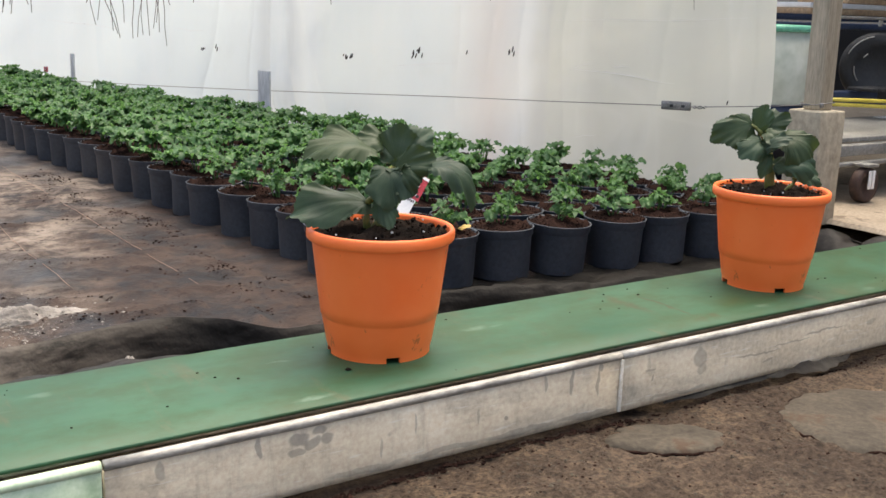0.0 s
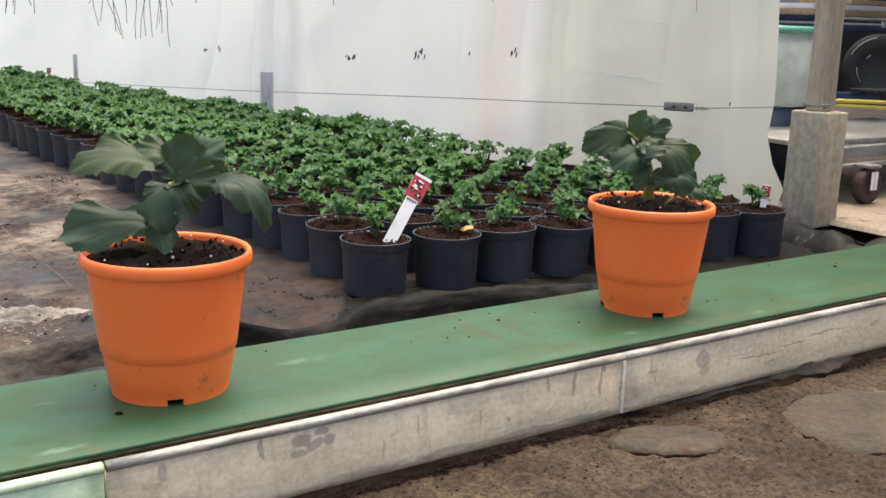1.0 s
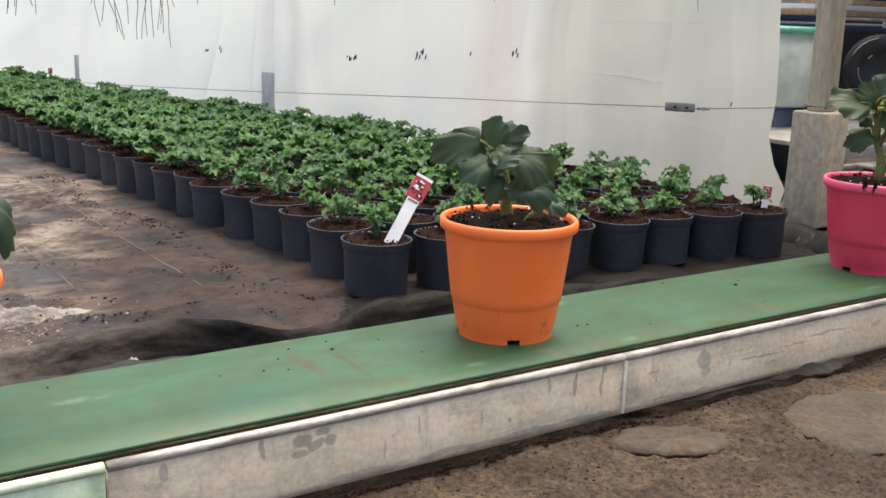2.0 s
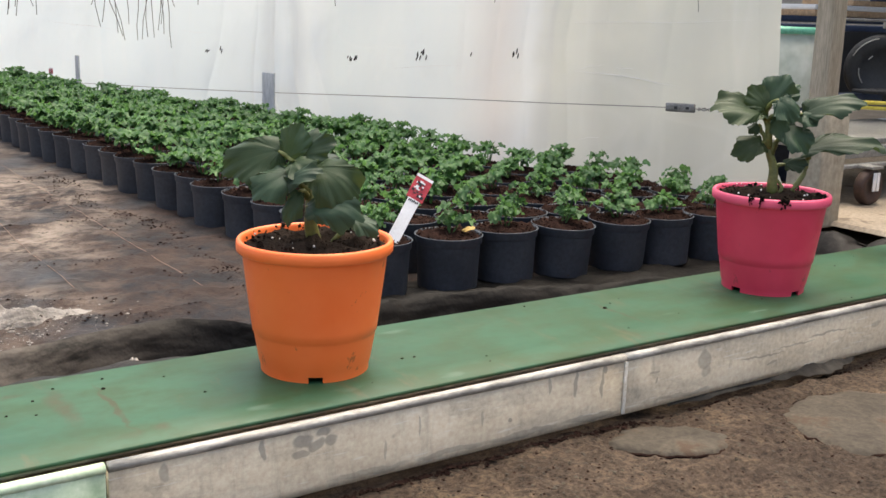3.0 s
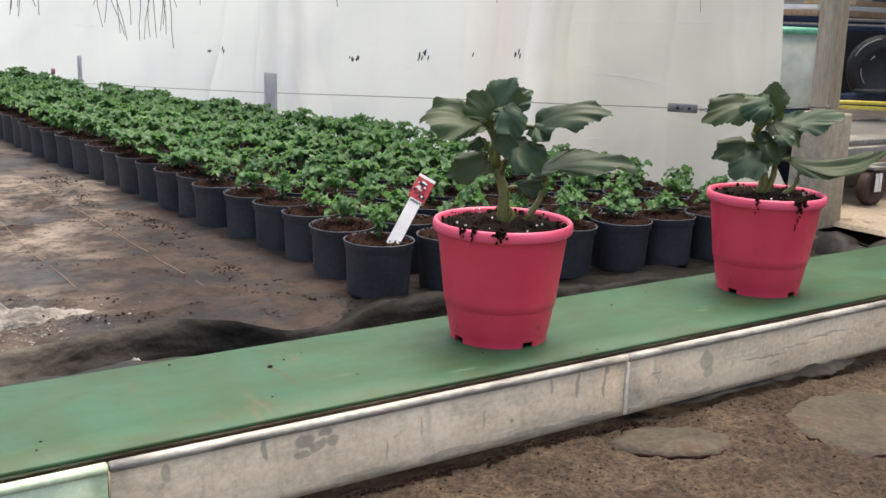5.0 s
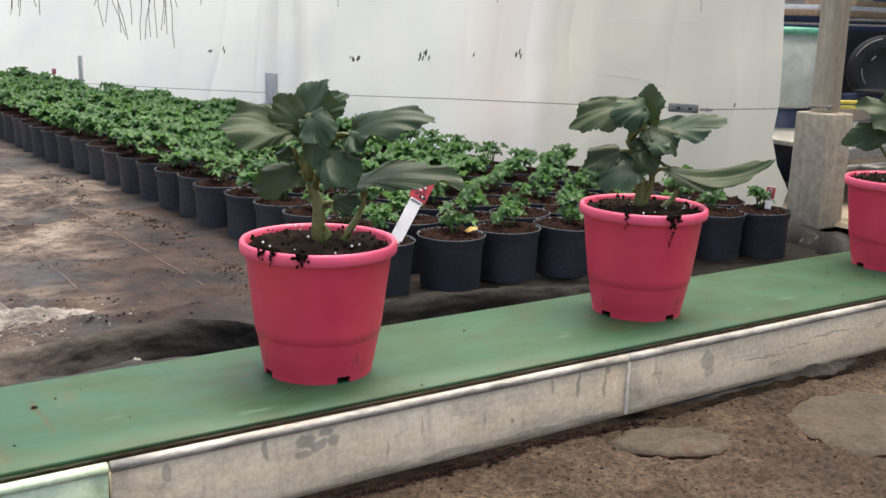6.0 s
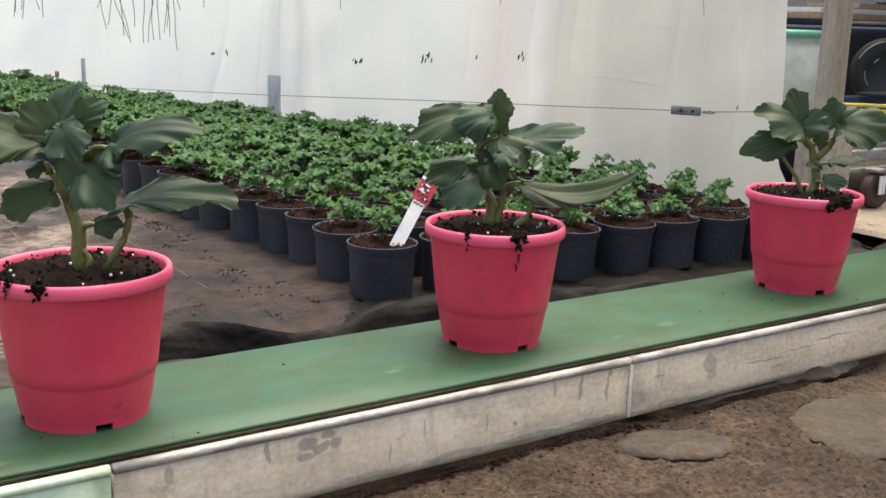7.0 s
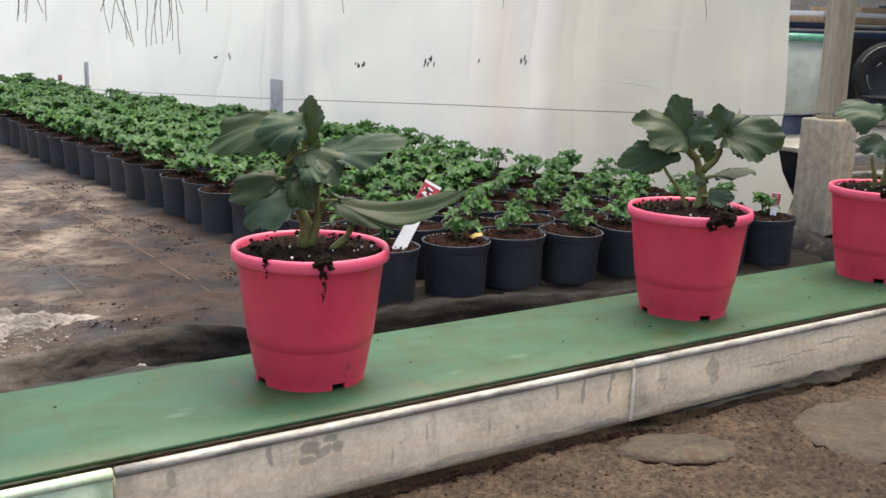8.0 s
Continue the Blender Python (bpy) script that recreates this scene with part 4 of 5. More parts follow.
def hanging_roots():
    """Thin dry strands hanging from above."""
    rng = random.Random(11)
    t = thing("hanging_strands", (0, 0, 0), "thin dry dark strands hanging from overhead", "dry roots")
    spec = [(0.418, 0.460), (0.422, 0.470), (0.437, 0.458), (0.436, 0.474), (0.465, 0.461), (0.461, 0.475), (0.568, 0.481), (0.584, 0.442), (0.587, 0.450), (0.609, 0.431), (0.618, 0.426), (0.623, 0.418), (0.636, 0.447), (0.653, 0.418), (0.660, 0.420), (0.668, 0.424), (0.678, 0.423), (0.702, 0.430), (0.686, 0.437), (0.694, 0.448), (0.719, 0.404), (0.726, 0.481), (0.771, 0.487), (1.075, 0.493), (1.492, 0.513), (2.171, 0.509)]
    for x, z in spec:
        y = 2.0
        top, sway = 0.75 + rng.uniform(0, 0.2), rng.uniform(-0.03, 0.03)
        n = 12
        pts = [(x + sway * (1 - k / n) * (k / n) * 3 + sway * 0.6 * (1 - k / n) + 0.004 * math.sin(k * 1.3 + x * 90), y + 0.02 * (1 - k / n), top + (z - top) * k / n) for k in range(n + 1)]
        mesh("strand", *tube(pts, [0.0013 - 0.0007 * k / n for k in range(n + 1)], 5), DRY, t)


hanging_roots()

# ---- conveyor ----
BELT_Y0, BELT_Y1, BELT_Z = 0.875, 1.088, 0.10
SPEED = 0.2520
MOVING = []


def conveyor():
    t = thing("conveyor", (0, 0, 0), "low belt conveyor with dull aluminium side rails", "conveyor")
    # side plate: a pressed profile with a rolled upper lip, in lengths butted together
    body = [(0.860, 0.0225), (0.8525, 0.0225), (0.852, 0.030), (0.852, 0.089), (0.854, 0.0915), (0.860, 0.0915)]
    roll = [(0.8525, 0.0895), (0.8500, 0.0915), (0.8492, 0.0945), (0.8505, 0.0975), (0.854, 0.0990), (0.858, 0.0982), (0.8605, 0.0955), (0.8605, 0.0895)]

    def plate(x0, x1, mat, label, lip_mat=None):
        length(x0, x1, body, mat, "side_plate", label)
        length(x0, x1, roll, lip_mat or LIP, "rolled_lip", "dull rolled upper lip")

    def length(x0, x1, prof, mat, name, label):
        n = max(2, int((x1 - x0) / 0.05))
        v, f = [], []
        for i in range(n + 1):
            x = x0 + (x1 - x0) * i / n
            v += [(x, y + 0.0008 * noise.noise(Vector((x * 5, y * 40, z * 30))), z) for y, z in prof]
        w = len(prof)
        f = [(i * w + j, (i + 1) * w + j, (i + 1) * w + (j + 1) % w, i * w + (j + 1) % w) for i in range(n) for j in range(w)]
        f += [tuple(range(w)), tuple(range(n * w, n * w + w))[::-1]]
        mesh(name, v, f, mat, t, label)
    plate(-3.0, 0.236, MINT, "mint painted side plate", MINT)
    plate(0.239, 0.849, ALU, "stained aluminium side plate")
    plate(0.8515, 2.6, ALU, "stained aluminium side plate")
    plate(2.603, 9.0, ALU, "stained aluminium side plate")
    for x0, x1 in ((-3.0, 3.0), (3.003, 9.0)):
        part("rear_plate", box_bm((x1 - x0, 0.006, 0.115), ((x0 + x1) / 2, 1.094, 0.038), 0.002), ALU, t)
        part("slide_bed", box_bm((x1 - x0, 0.19, 0.010), ((x0 + x1) / 2, 0.988, 0.089), 0.002), GALV, t)
    for x in np.arange(-2.7, 9, 0.9):
        part("cross_bar", box_bm((0.04, 0.225, 0.06), (float(x), 0.977, 0.05), 0.002), GALV, t)
    # scraped weld and drip marks on the plate
    part("weld_seam", box_bm((0.0055, 0.003, 0.066), (0.8502, 0.8515, 0.057), 0.001), WELD, t, "pale vertical weld seam")
    belt = thing("conveyor_belt", (3.5, 0.978, BELT_Z), "green scuffed plastic conveyor belt carrying pots", "conveyor belt")
    v, f = [], []
    xs = np.arange(-6.5, 6.51, 0.05)
    bp = [(-0.1025, -0.0045), (-0.104, -0.002), (-0.1025, 0.0), (-0.05, 0.0), (0.0, 0.0), (0.05, 0.0), (0.108, 0.0), (0.1095, -0.002), (0.108, -0.0045)]
    for x in xs:
        v += [(x, y, z) for y, z in bp]
    w = len(bp)
    f = [(i * w + j, (i + 1) * w + j, (i + 1) * w + (j + 1) % w, i * w + (j + 1) % w) for i in range(len(xs) - 1) for j in range(w)]
    mesh("belt_web", v, f, BELT, belt)
    rng = random.Random(5)
    for x, y, r in ((1.725, 1.011, 0.0030), (1.37, 0.964, 0.0016), (1.385, 0.962, 0.0016), (0.535, 0.952, 0.0034), (0.40, 1.0, 0.0015), (0.42, 0.985, 0.0015), (1.05, 1.03, 0.002), (0.95, 1.0, 0.0015), (0.975, 0.99, 0.0012)) + tuple(
            (rng.uniform(0, 3.6), rng.uniform(0.88, 1.07), rng.uniform(0.0007, 0.0016)) for _ in range(60)):
        vv, ff = lathe([(r * 0.9, 0), (r, r * 0.3), (r * 0.6, r * 0.7), (0.0001, r * 0.8)], 7)
        vv = [(a * rng.uniform(0.7, 1.6) + x - 3.5, b * rng.uniform(0.7, 1.3) + y - 0.978, c) for a, b, c in vv]
        mesh("soil_crumb", vv, ff, SOIL, belt)
    MOVING.append((belt, (3.5, 0.978, BELT_Z)))
    # torn foil that sticks out under the plate
    for x0, x1, seed, far in ((0.93, 1.17, 3.0, 0.006), (1.12, 1.31, 6.0, 0.026)):
        vv, n, mcount = [], 60, 8
        for i in range(n + 1):
            k = i / n
            reach = 0.008 + far * math.sin(math.pi * k) * (0.7 + 0.8 * noise.fractal(Vector((k * 2.6, seed, 0)), 0.9, 2.0, 3))
            for j in range(mcount + 1):
                q = j / mcount
                vv.append((x0 + (x1 - x0) * k, 0.862 - reach * q, 0.030 - 0.013 * q + 0.004 * noise.fractal(Vector((k * 6, q * 2.0, seed)), 0.9, 2.0, 3)))
        ff = [(i * (mcount + 1) + j, (i + 1) * (mcount + 1) + j, (i + 1) * (mcount + 1) + j + 1, i * (mcount + 1) + j + 1) for i in range(n) for j in range(mcount)]
        tagged(mesh("torn_foil", vv, ff, GREY_FOIL), "torn grey foil sticking out under the conveyor", "plastic foil", "foil under the conveyor")


conveyor()

# ---- pots on the belt ----
RIGHT, AWAY = Vector((0.825, -0.565, 0)), Vector((0.565, 0.825, 0))
POT_H = 0.146


def big_pot(parent, mat, rim_mat, seed, turn, label):
    """A tapered pot with a rolled rim, a step low on the wall and notches in its foot."""
    seg = 96
    prof = [(0.0595, 0.0), (0.0598, 0.0065), (0.0615, 0.012), (0.0668, 0.0425), (0.0672, 0.0445), (0.0682, 0.0455), (0.0695, 0.055), (0.0788, 0.1315), (0.0790, 0.1325)]
    v, f = lathe(prof, seg)
    notch = set()
    for k in range(4):
        a0 = int((turn / 360 + k / 4) * seg) % seg
        notch |= {(a0 + d) % seg for d in range(4)}
    f = [q for n, q in enumerate(f) if not (n < seg and n % seg in notch)]
    b0 = len(v)
    # underside, set back above the notches
    v2, f2 = lathe([(0.0595, 0.0), (0.0560, 0.0005), (0.0560, 0.0065), (0.001, 0.0065)], seg)
    f2 = [q for n, q in enumerate(f2) if not (n < 2 * seg and n % seg in notch)]
    mesh("pot_wall", *join((v, f), (v2, f2)), mat, parent, label)
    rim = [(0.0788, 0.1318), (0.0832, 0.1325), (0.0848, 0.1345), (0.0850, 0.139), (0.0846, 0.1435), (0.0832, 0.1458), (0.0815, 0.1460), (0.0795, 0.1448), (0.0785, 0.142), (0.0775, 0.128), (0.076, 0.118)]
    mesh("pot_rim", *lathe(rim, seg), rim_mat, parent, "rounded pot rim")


def soil_disc(parent, radius, z, mat, seed, hump=0.006, name="soil", n=40):
    v = [(0, 0, z + hump)]
    rings = 9
    for j in range(1, rings + 1):
        r = radius * j / rings
        for i in range(n):
            a = 2 * math.pi * i / n
            x, y = r * math.cos(a), r * math.sin(a)
            v.append((x, y, z + hump * (1 - (j / rings) ** 2) + 0.009 * noise.fractal(Vector((x * 60, y * 60, seed)), 0.6, 2.0, 4)))
    f = [(0, 1 + i, 1 + (i + 1) % n) for i in range(n)]
    f += [(1 + (j - 1) * n + i, 1 + j * n + i, 1 + j * n + (i + 1) % n, 1 + (j - 1) * n + (i + 1) % n) for j in range(1, rings) for i in range(n)]
    return mesh(name, v, f, mat, parent)


def leaf_mesh(base, tip, width, face, seed, arch=0.12, fold_in=0.12, n=120, rings=10):
    """A broad heart-shaped blade with shallow lobes and small teeth, its stalk at base. face: the way its upper side looks;
    arch: how far it bows up between base and tip; fold_in: how far its halves rise from the midrib."""
    base, tip, face = Vector(base), Vector(tip), Vector(face)
    length = (tip - base).length
    along = (tip - base).normalized()
    across = face.cross(along).normalized()
    up = along.cross(across)
    v, uv, ph = [base.copy()], [(0.5, 0.0)], seed * 1.7
    lean = 0.10 * math.sin(ph * 3.1)
    for j in range(1, rings + 1):
        rho = j / rings
        for i in range(n):
            a = 2 * math.pi * i / n - math.pi
            lobe = 0.88 + 0.20 * (1 - abs(math.sin(2.5 * a + 0.25 * math.sin(ph) * abs(a)))) ** 1.2 + 0.06 * math.sin(3 * a + ph) + 0.09 * noise.noise(Vector((math.cos(a) * 2.2, math.sin(a) * 2.2, ph * 3)))
            tooth = 0.044 * (abs(((a * 4.6 + 0.3 * math.sin(7 * a + ph)) % 1.0) - 0.5) * 4 - 1) * (0.5 + 0.5 * abs(math.sin(3 * a + ph)))
            k = lobe + tooth if abs(a) > 0.25 else 1 + (lobe + tooth - 1) * abs(a) / 0.25
            x = length * (0.45 + 0.55 * math.cos(a) * k)
            y = 0.5 * width * math.sin(a) * k
            x += length * 0.15 * math.exp(-((math.pi - abs(a)) / 0.3) ** 2)
            x, y = x * rho, y * rho
            q, t = x / length, y / (0.5 * width)
            z = arch * length * 4 * q * (1 - q) + fold_in * abs(y)
            z += width * (0.035 * rho ** 2 * math.sin(3 * a + ph) + 0.014 * rho ** 3 * math.sin(5 * a + 1.7 * ph) + 0.010 * rho ** 8 * math.sin(8 * a + 2 * ph))
            z += width * (lean * t - 0.10 * t * t * (0.6 + 0.4 * math.sin(ph * 2.3)))
            # uneven swells, and one side that hangs
            z += 0.16 * width * rho * noise.noise(Vector((q * 1.7 + ph, t * 1.4, ph))) + 0.035 * width * rho ** 2 * noise.noise(Vector((q * 5 + ph, t * 4, ph)))
            z += 0.13 * width * rho ** 5 * noise.noise(Vector((math.cos(a) * 2.8, math.sin(a) * 2.8, ph)))
            z -= 0.42 * width * max(0.0, t * (1 if math.sin(ph * 5) > 0 else -1) - 0.35) ** 2
            v.append(base + along * x + across * y + up * z)
            uv.append((i / n, rho))
    f = [(0, 1 + i, 1 + (i + 1) % n) for i in range(n)]
    f += [(1 + (j - 1) * n + i, 1 + j * n + i, 1 + j * n + (i + 1) % n, 1 + (j - 1) * n + (i + 1) % n) for j in range(1, rings) for i in range(n)]
    me = bpy.data.meshes.new("leaf")
    me.from_pydata([tuple(q) for q in v], [], f)
    layer = me.uv_layers.new(name="UVMap")
    for face_q in me.polygons:
        wraps = max(uv[i][0] for i in face_q.vertices) > 0.9
        for lp in face_q.loop_indices:
            q = uv[me.loops[lp].vertex_index]
            layer.data[lp].uv = (q[0] + 1 if wraps and q[0] < 0.1 else q[0], q[1])
    me.update()
    return me


def local(u, d, hgt):
    """Centimetres across, in depth and above the rim, to pot space."""
    p = RIGHT * (u / 100) + AWAY * (d / 100)
    return Vector((p.x, p.y, POT_H + hgt / 100))


def crumb(rng, c, r):
    """An irregular crumb of eight faces."""
    base = ((1, 0, 0), (0, 1, 0), (-1, 0, 0), (0, -1, 0), (0, 0, 0.8), (0, 0, -0.8))
    turn = Euler((rng.uniform(0, 3), rng.uniform(0, 3), rng.uniform(0, 3))).to_matrix()
    vv = [Vector(c) + turn @ Vector(q) * r * rng.uniform(0.55, 1.35) for q in base]
    return vv, [(0, 1, 4), (1, 2, 4), (2, 3, 4), (3, 0, 4), (1, 0, 5), (2, 1, 5), (3, 2, 5), (0, 3, 5)]


def belt_pot(x, y, mat, rim_mat, seed, turn, stems, spills, label, colour):
    t = thing("potted_plant", (x, y, BELT_Z), label, "potted plant", "pots riding on the conveyor")
    big_pot(t, mat, rim_mat, seed, turn, colour + " plastic pot")
    soil_disc(t, 0.0780, 0.1375, SOIL, seed, 0.007)
    rng = random.Random(seed)
    for _ in range(14):
        a, r = rng.uniform(0, 6.28), 0.072 * math.sqrt(rng.uniform(0.02, 1))
        k = rng.uniform(0.0007, 0.0018)
        vv, ff = lathe([(k * 0.4, -k * 0.8), (k, 0), (k * 0.6, k * 0.7), (0.0001, k)], 7)
        mesh("perlite_grain", [(p + r * math.cos(a), q + r * math.sin(a), c + 0.1450) for p, q, c in vv], ff, PERLITE, t, "white perlite grain")
    bits = []
    for _ in range(260):
        a, r = rng.uniform(0, 6.28), 0.0755 * math.sqrt(rng.uniform(0.02, 1))
        bits.append(crumb(rng, (r * math.cos(a), r * math.sin(a), 0.1425 + rng.uniform(-0.003, 0.003)), 0.0008 + 0.0032 * rng.random() ** 2))
    mesh("loose_soil", *join(*bits), SOIL, t, smooth=False)
    for u0, d0, h0, u1, d1, h1, r0 in stems:
        a, b = local(u0, d0, h0), local(u1, d1, h1)
        pts = bend(a, b, 0.0, 8)
        pts = [p + Vector((0.002 * math.sin(i * 1.1 + seed), 0.002 * math.cos(i * 0.9), 0)) for i, p in enumerate(pts)]
        mesh("stem", *tube(pts, [r0 * (1.15 - 0.45 * i / 7) for i in range(8)], 12), STEM, t, "thick pale green stem")
    for u, drop, wd in spills:
        # soil spilt over the rim facing the aisle
        a = math.asin(max(-1, min(1, u / 8.5)))
        out = RIGHT * math.sin(a) - AWAY * math.cos(a)
        bits = []
        for k in range(9):
            z = POT_H + 0.003 - drop / 100 * (k / 8) ** 1.3
            rr = 0.0835 if k < 2 else (0.0862 if z > 0.131 else 0.0795 - (0.131 - z) * 0.12)
            q = out * rr + RIGHT * (rng.uniform(-0.5, 0.5) * wd / 100)
            s = wd / 100 * (0.42 if k < 5 else 0.2) * rng.uniform(0.5, 1.1)
            for _ in range(9):
                bits.append(crumb(rng, (q.x + rng.gauss(0, s * 0.55), q.y + rng.gauss(0, s * 0.3), z + rng.gauss(0, drop / 1600)), s * rng.uniform(0.4, 1.0)))
        mesh("spilt_soil", *join(*bits), SOIL, t, "dark soil spilt over the rim")
    MOVING.append((t, (x, y, BELT_Z)))
    return t


def leaf(t, seed, b, tip, w, face, root, arch=0.12, fold_in=0.12):
    """One leaf on its stalk: blade from b to tip, its upper side towards face, the stalk from root."""
    bl, tl = local(*b), local(*tip)
    fv = RIGHT * face[0] + AWAY * face[1] + Vector((0, 0, face[2]))
    link("leaf", leaf_mesh(bl, tl, w / 100, fv, seed, arch, fold_in), BIG_LEAF, t)
    a = local(*root)
    mid = a.lerp(bl, 0.5) + Vector((0, 0, 0.004))
    mesh("leaf_stalk", *tube([a, a.lerp(mid, 0.6), mid, mid.lerp(bl, 0.6), bl + (tl - bl) * 0.03], [0.0044, 0.0036, 0.0031, 0.0027, 0.0020], 8), STEM, t)


plant = belt_pot(0.6045, 1.004, ORANGE, ORANGE, 1, 70, [(-0.6, 0, -0.8, 1.7, 0.5, 7.1, 0.0066), (-1.6, -0.6, -0.8, -1.6, -0.4, 2.6, 0.0042)], [], 'orange plastic pot with a young broad-leaved plant', 'bright orange')
leaf(plant, 1.0, (-0.9, -0.5, 8.9), (-8.3, -3, 7.3), 5.8, (0, -0.15, 1), (1.7, 0.5, 7.1), 0.2, 0.12)
leaf(plant, 2.37, (0.8, 1, 8.8), (-3.0, 0, 10.2), 4.1, (0, -0.6, 0.8), (1.7, 0.5, 7.1), 0.12, 0.12)
leaf(plant, 3.74, (1.7, -0.5, 7.2), (2.4, 0.5, 11.6), 5.3, (0.05, -0.95, 0.3), (1.4, 0.4, 6.0), 0.05, 0.12)
leaf(plant, 5.11, (2.5, 1, 8.2), (5.5, 2, 10.8), 4.3, (0.1, -0.6, 0.8), (1.7, 0.5, 7.1), 0.12, 0.12)
leaf(plant, 6.48, (1.6, -2, 7.0), (6.1, -2.5, 8.3), 3.5, (0, -0.85, 0.5), (1.3, 0.4, 5.7), 0.1, 0.12)
leaf(plant, 7.85, (3.3, 0, 6.3), (10.3, -1, 2.3), 6.0, (0.45, -0.35, 0.9), (1.1, 0.4, 5.2), 0.42, 0.05)
leaf(plant, 9.22, (1.0, -2.5, 7.0), (1.1, -4.5, 2.7), 5.3, (0, -1, 0.25), (1.3, 0.4, 5.7), 0.12, 0.12)
leaf(plant, 10.59, (-1.4, -0.5, 2.8), (-10.5, -3, 1.3), 5.8, (-0.1, -0.55, 0.9), (-1.6, -0.4, 1.8), 0.08, 0.1)
leaf(plant, 11.96, (-0.0, -3, 3.8), (1.4, -4.5, 0.5), 3.0, (0.1, -1, 0.2), (-1.6, -0.4, 2.6), 0.1, 0.12)
leaf(plant, 13.33, (2.0, -2.5, 6.9), (3.9, -3.5, 4.3), 3.7, (0.2, -1, 0.3), (1.3, 0.4, 5.7), 0.15, 0.12)
leaf(plant, 14.7, (2.2, 2, 8.3), (3.0, 5, 10.7), 4.7, (0, -0.6, 0.9), (1.7, 0.5, 7.1), 0.1, 0.12)
plant = belt_pot(1.273, 0.992, ORANGE, ORANGE, 2, 57, [(-0.1, 0, -0.8, -1.0, 0.4, 6.1, 0.0072), (1.8, -0.6, -0.8, 3.6, 0, 1.9, 0.003)], [], 'orange plastic pot with a young broad-leaved plant', 'bright orange')
leaf(plant, 2.0, (-3.8, 0, 9.3), (-9.9, -1, 6.9), 5.2, (-0.1, -0.9, 0.45), (-1.0, 0.4, 6.1), 0.12, 0.08)
leaf(plant, 3.37, (-3.0, 0, 8.5), (-1.5, 0.5, 12.2), 3.5, (0.3, -0.7, 0.7), (-1.0, 0.4, 6.1), 0.05, 0.12)
leaf(plant, 4.74, (-2.6, 1, 8.5), (2.0, 1, 10.4), 4.5, (0, -0.9, 0.4), (-1.0, 0.4, 6.1), 0.1, 0.12)
leaf(plant, 6.11, (-2.6, -1.5, 7.2), (-6.0, -3.5, 4.4), 4.2, (-0.3, -1, 0.3), (-1.0, 0.4, 6.1), 0.12, 0.12)
leaf(plant, 7.48, (-2.5, -3, 6.2), (1.1, -3.5, 7.9), 3.0, (0, -0.5, 1), (-0.9, 0.3, 5.1), 0.1, 0.12)
leaf(plant, 8.85, (-0.1, -1, 7.7), (4.6, -2.5, 2.9), 5.6, (0.35, -0.85, 0.45), (-1.0, 0.4, 6.1), 0.28, 0.12)
leaf(plant, 10.22, (-0.7, -2, 3.6), (5.6, -3, 2.5), 4.7, (0.1, -0.75, 0.7), (-0.5, 0.2, 2.5), 0.26, 0.12)
leaf(plant, 11.59, (4.0, 0, 2.2), (6.8, -1, 0.5), 2.8, (0.4, -0.9, 0.4), (3.1, -0.2, 1.2), 0.2, 0.12)
leaf(plant, 12.96, (-1.5, -2, 5.3), (-2.6, -2.5, 1.6), 2.2, (-0.1, -1, 0.2), (-0.8, 0.3, 4.2), 0.1, 0.12)
leaf(plant, 14.33, (-2.1, -1, 8.4), (-0.1, -3, 7.0), 3.7, (0.1, -0.9, 0.5), (-1.0, 0.4, 6.1), 0.1, 0.12)
leaf(plant, 15.7, (-0.5, 2, 7.0), (1.8, 4, 8.3), 4.2, (0.1, -0.6, 0.9), (-1.0, 0.4, 5.9), 0.1, 0.12)
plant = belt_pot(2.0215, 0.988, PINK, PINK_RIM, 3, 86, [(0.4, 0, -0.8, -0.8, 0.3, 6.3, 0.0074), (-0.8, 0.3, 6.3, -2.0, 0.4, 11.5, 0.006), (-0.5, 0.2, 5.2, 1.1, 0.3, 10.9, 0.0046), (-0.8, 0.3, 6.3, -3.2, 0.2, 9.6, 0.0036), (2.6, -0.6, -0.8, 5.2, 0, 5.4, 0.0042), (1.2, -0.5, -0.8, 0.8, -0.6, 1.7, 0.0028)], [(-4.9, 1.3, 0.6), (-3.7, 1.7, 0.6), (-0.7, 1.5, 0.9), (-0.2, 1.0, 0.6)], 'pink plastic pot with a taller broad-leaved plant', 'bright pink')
leaf(plant, 3.0, (-2.6, 0, 11.6), (-10.4, -1.5, 11.5), 7.1, (-0.1, -0.6, 0.8), (-1.8, 0.4, 10.4), 0.1, 0.12)
leaf(plant, 4.37, (-1.9, 0, 12.0), (-4.6, 0.5, 15.1), 4.8, (-0.1, -0.8, 0.6), (-1.9, 0.4, 11.0), 0.06, 0.12)
leaf(plant, 5.74, (-1.5, 0, 12.7), (0.8, 0.5, 17.0), 5.2, (-0.4, -0.8, 0.5), (-2.0, 0.4, 11.5), 0.08, 0.12)
leaf(plant, 7.11, (-0.9, 0.5, 12.7), (3.0, 1, 15.3), 3.3, (0.1, -0.8, 0.6), (-2.0, 0.4, 11.5), 0.12, 0.12)
leaf(plant, 8.48, (3.3, 0, 11.3), (12.1, -1, 13.2), 6.0, (0, -0.5, 0.9), (0.9, 0.3, 10.1), 0.14, 0.12)
leaf(plant, 9.85, (3.1, -0.5, 11.4), (4.9, -2, 9.8), 3.3, (0.1, -0.9, 0.5), (0.9, 0.3, 10.3), 0.1, 0.12)
leaf(plant, 11.22, (-0.8, -1.5, 13.5), (1.4, -3, 10.4), 4.3, (0.1, -1, 0.3), (-2.0, 0.4, 11.5), 0.12, 0.12)
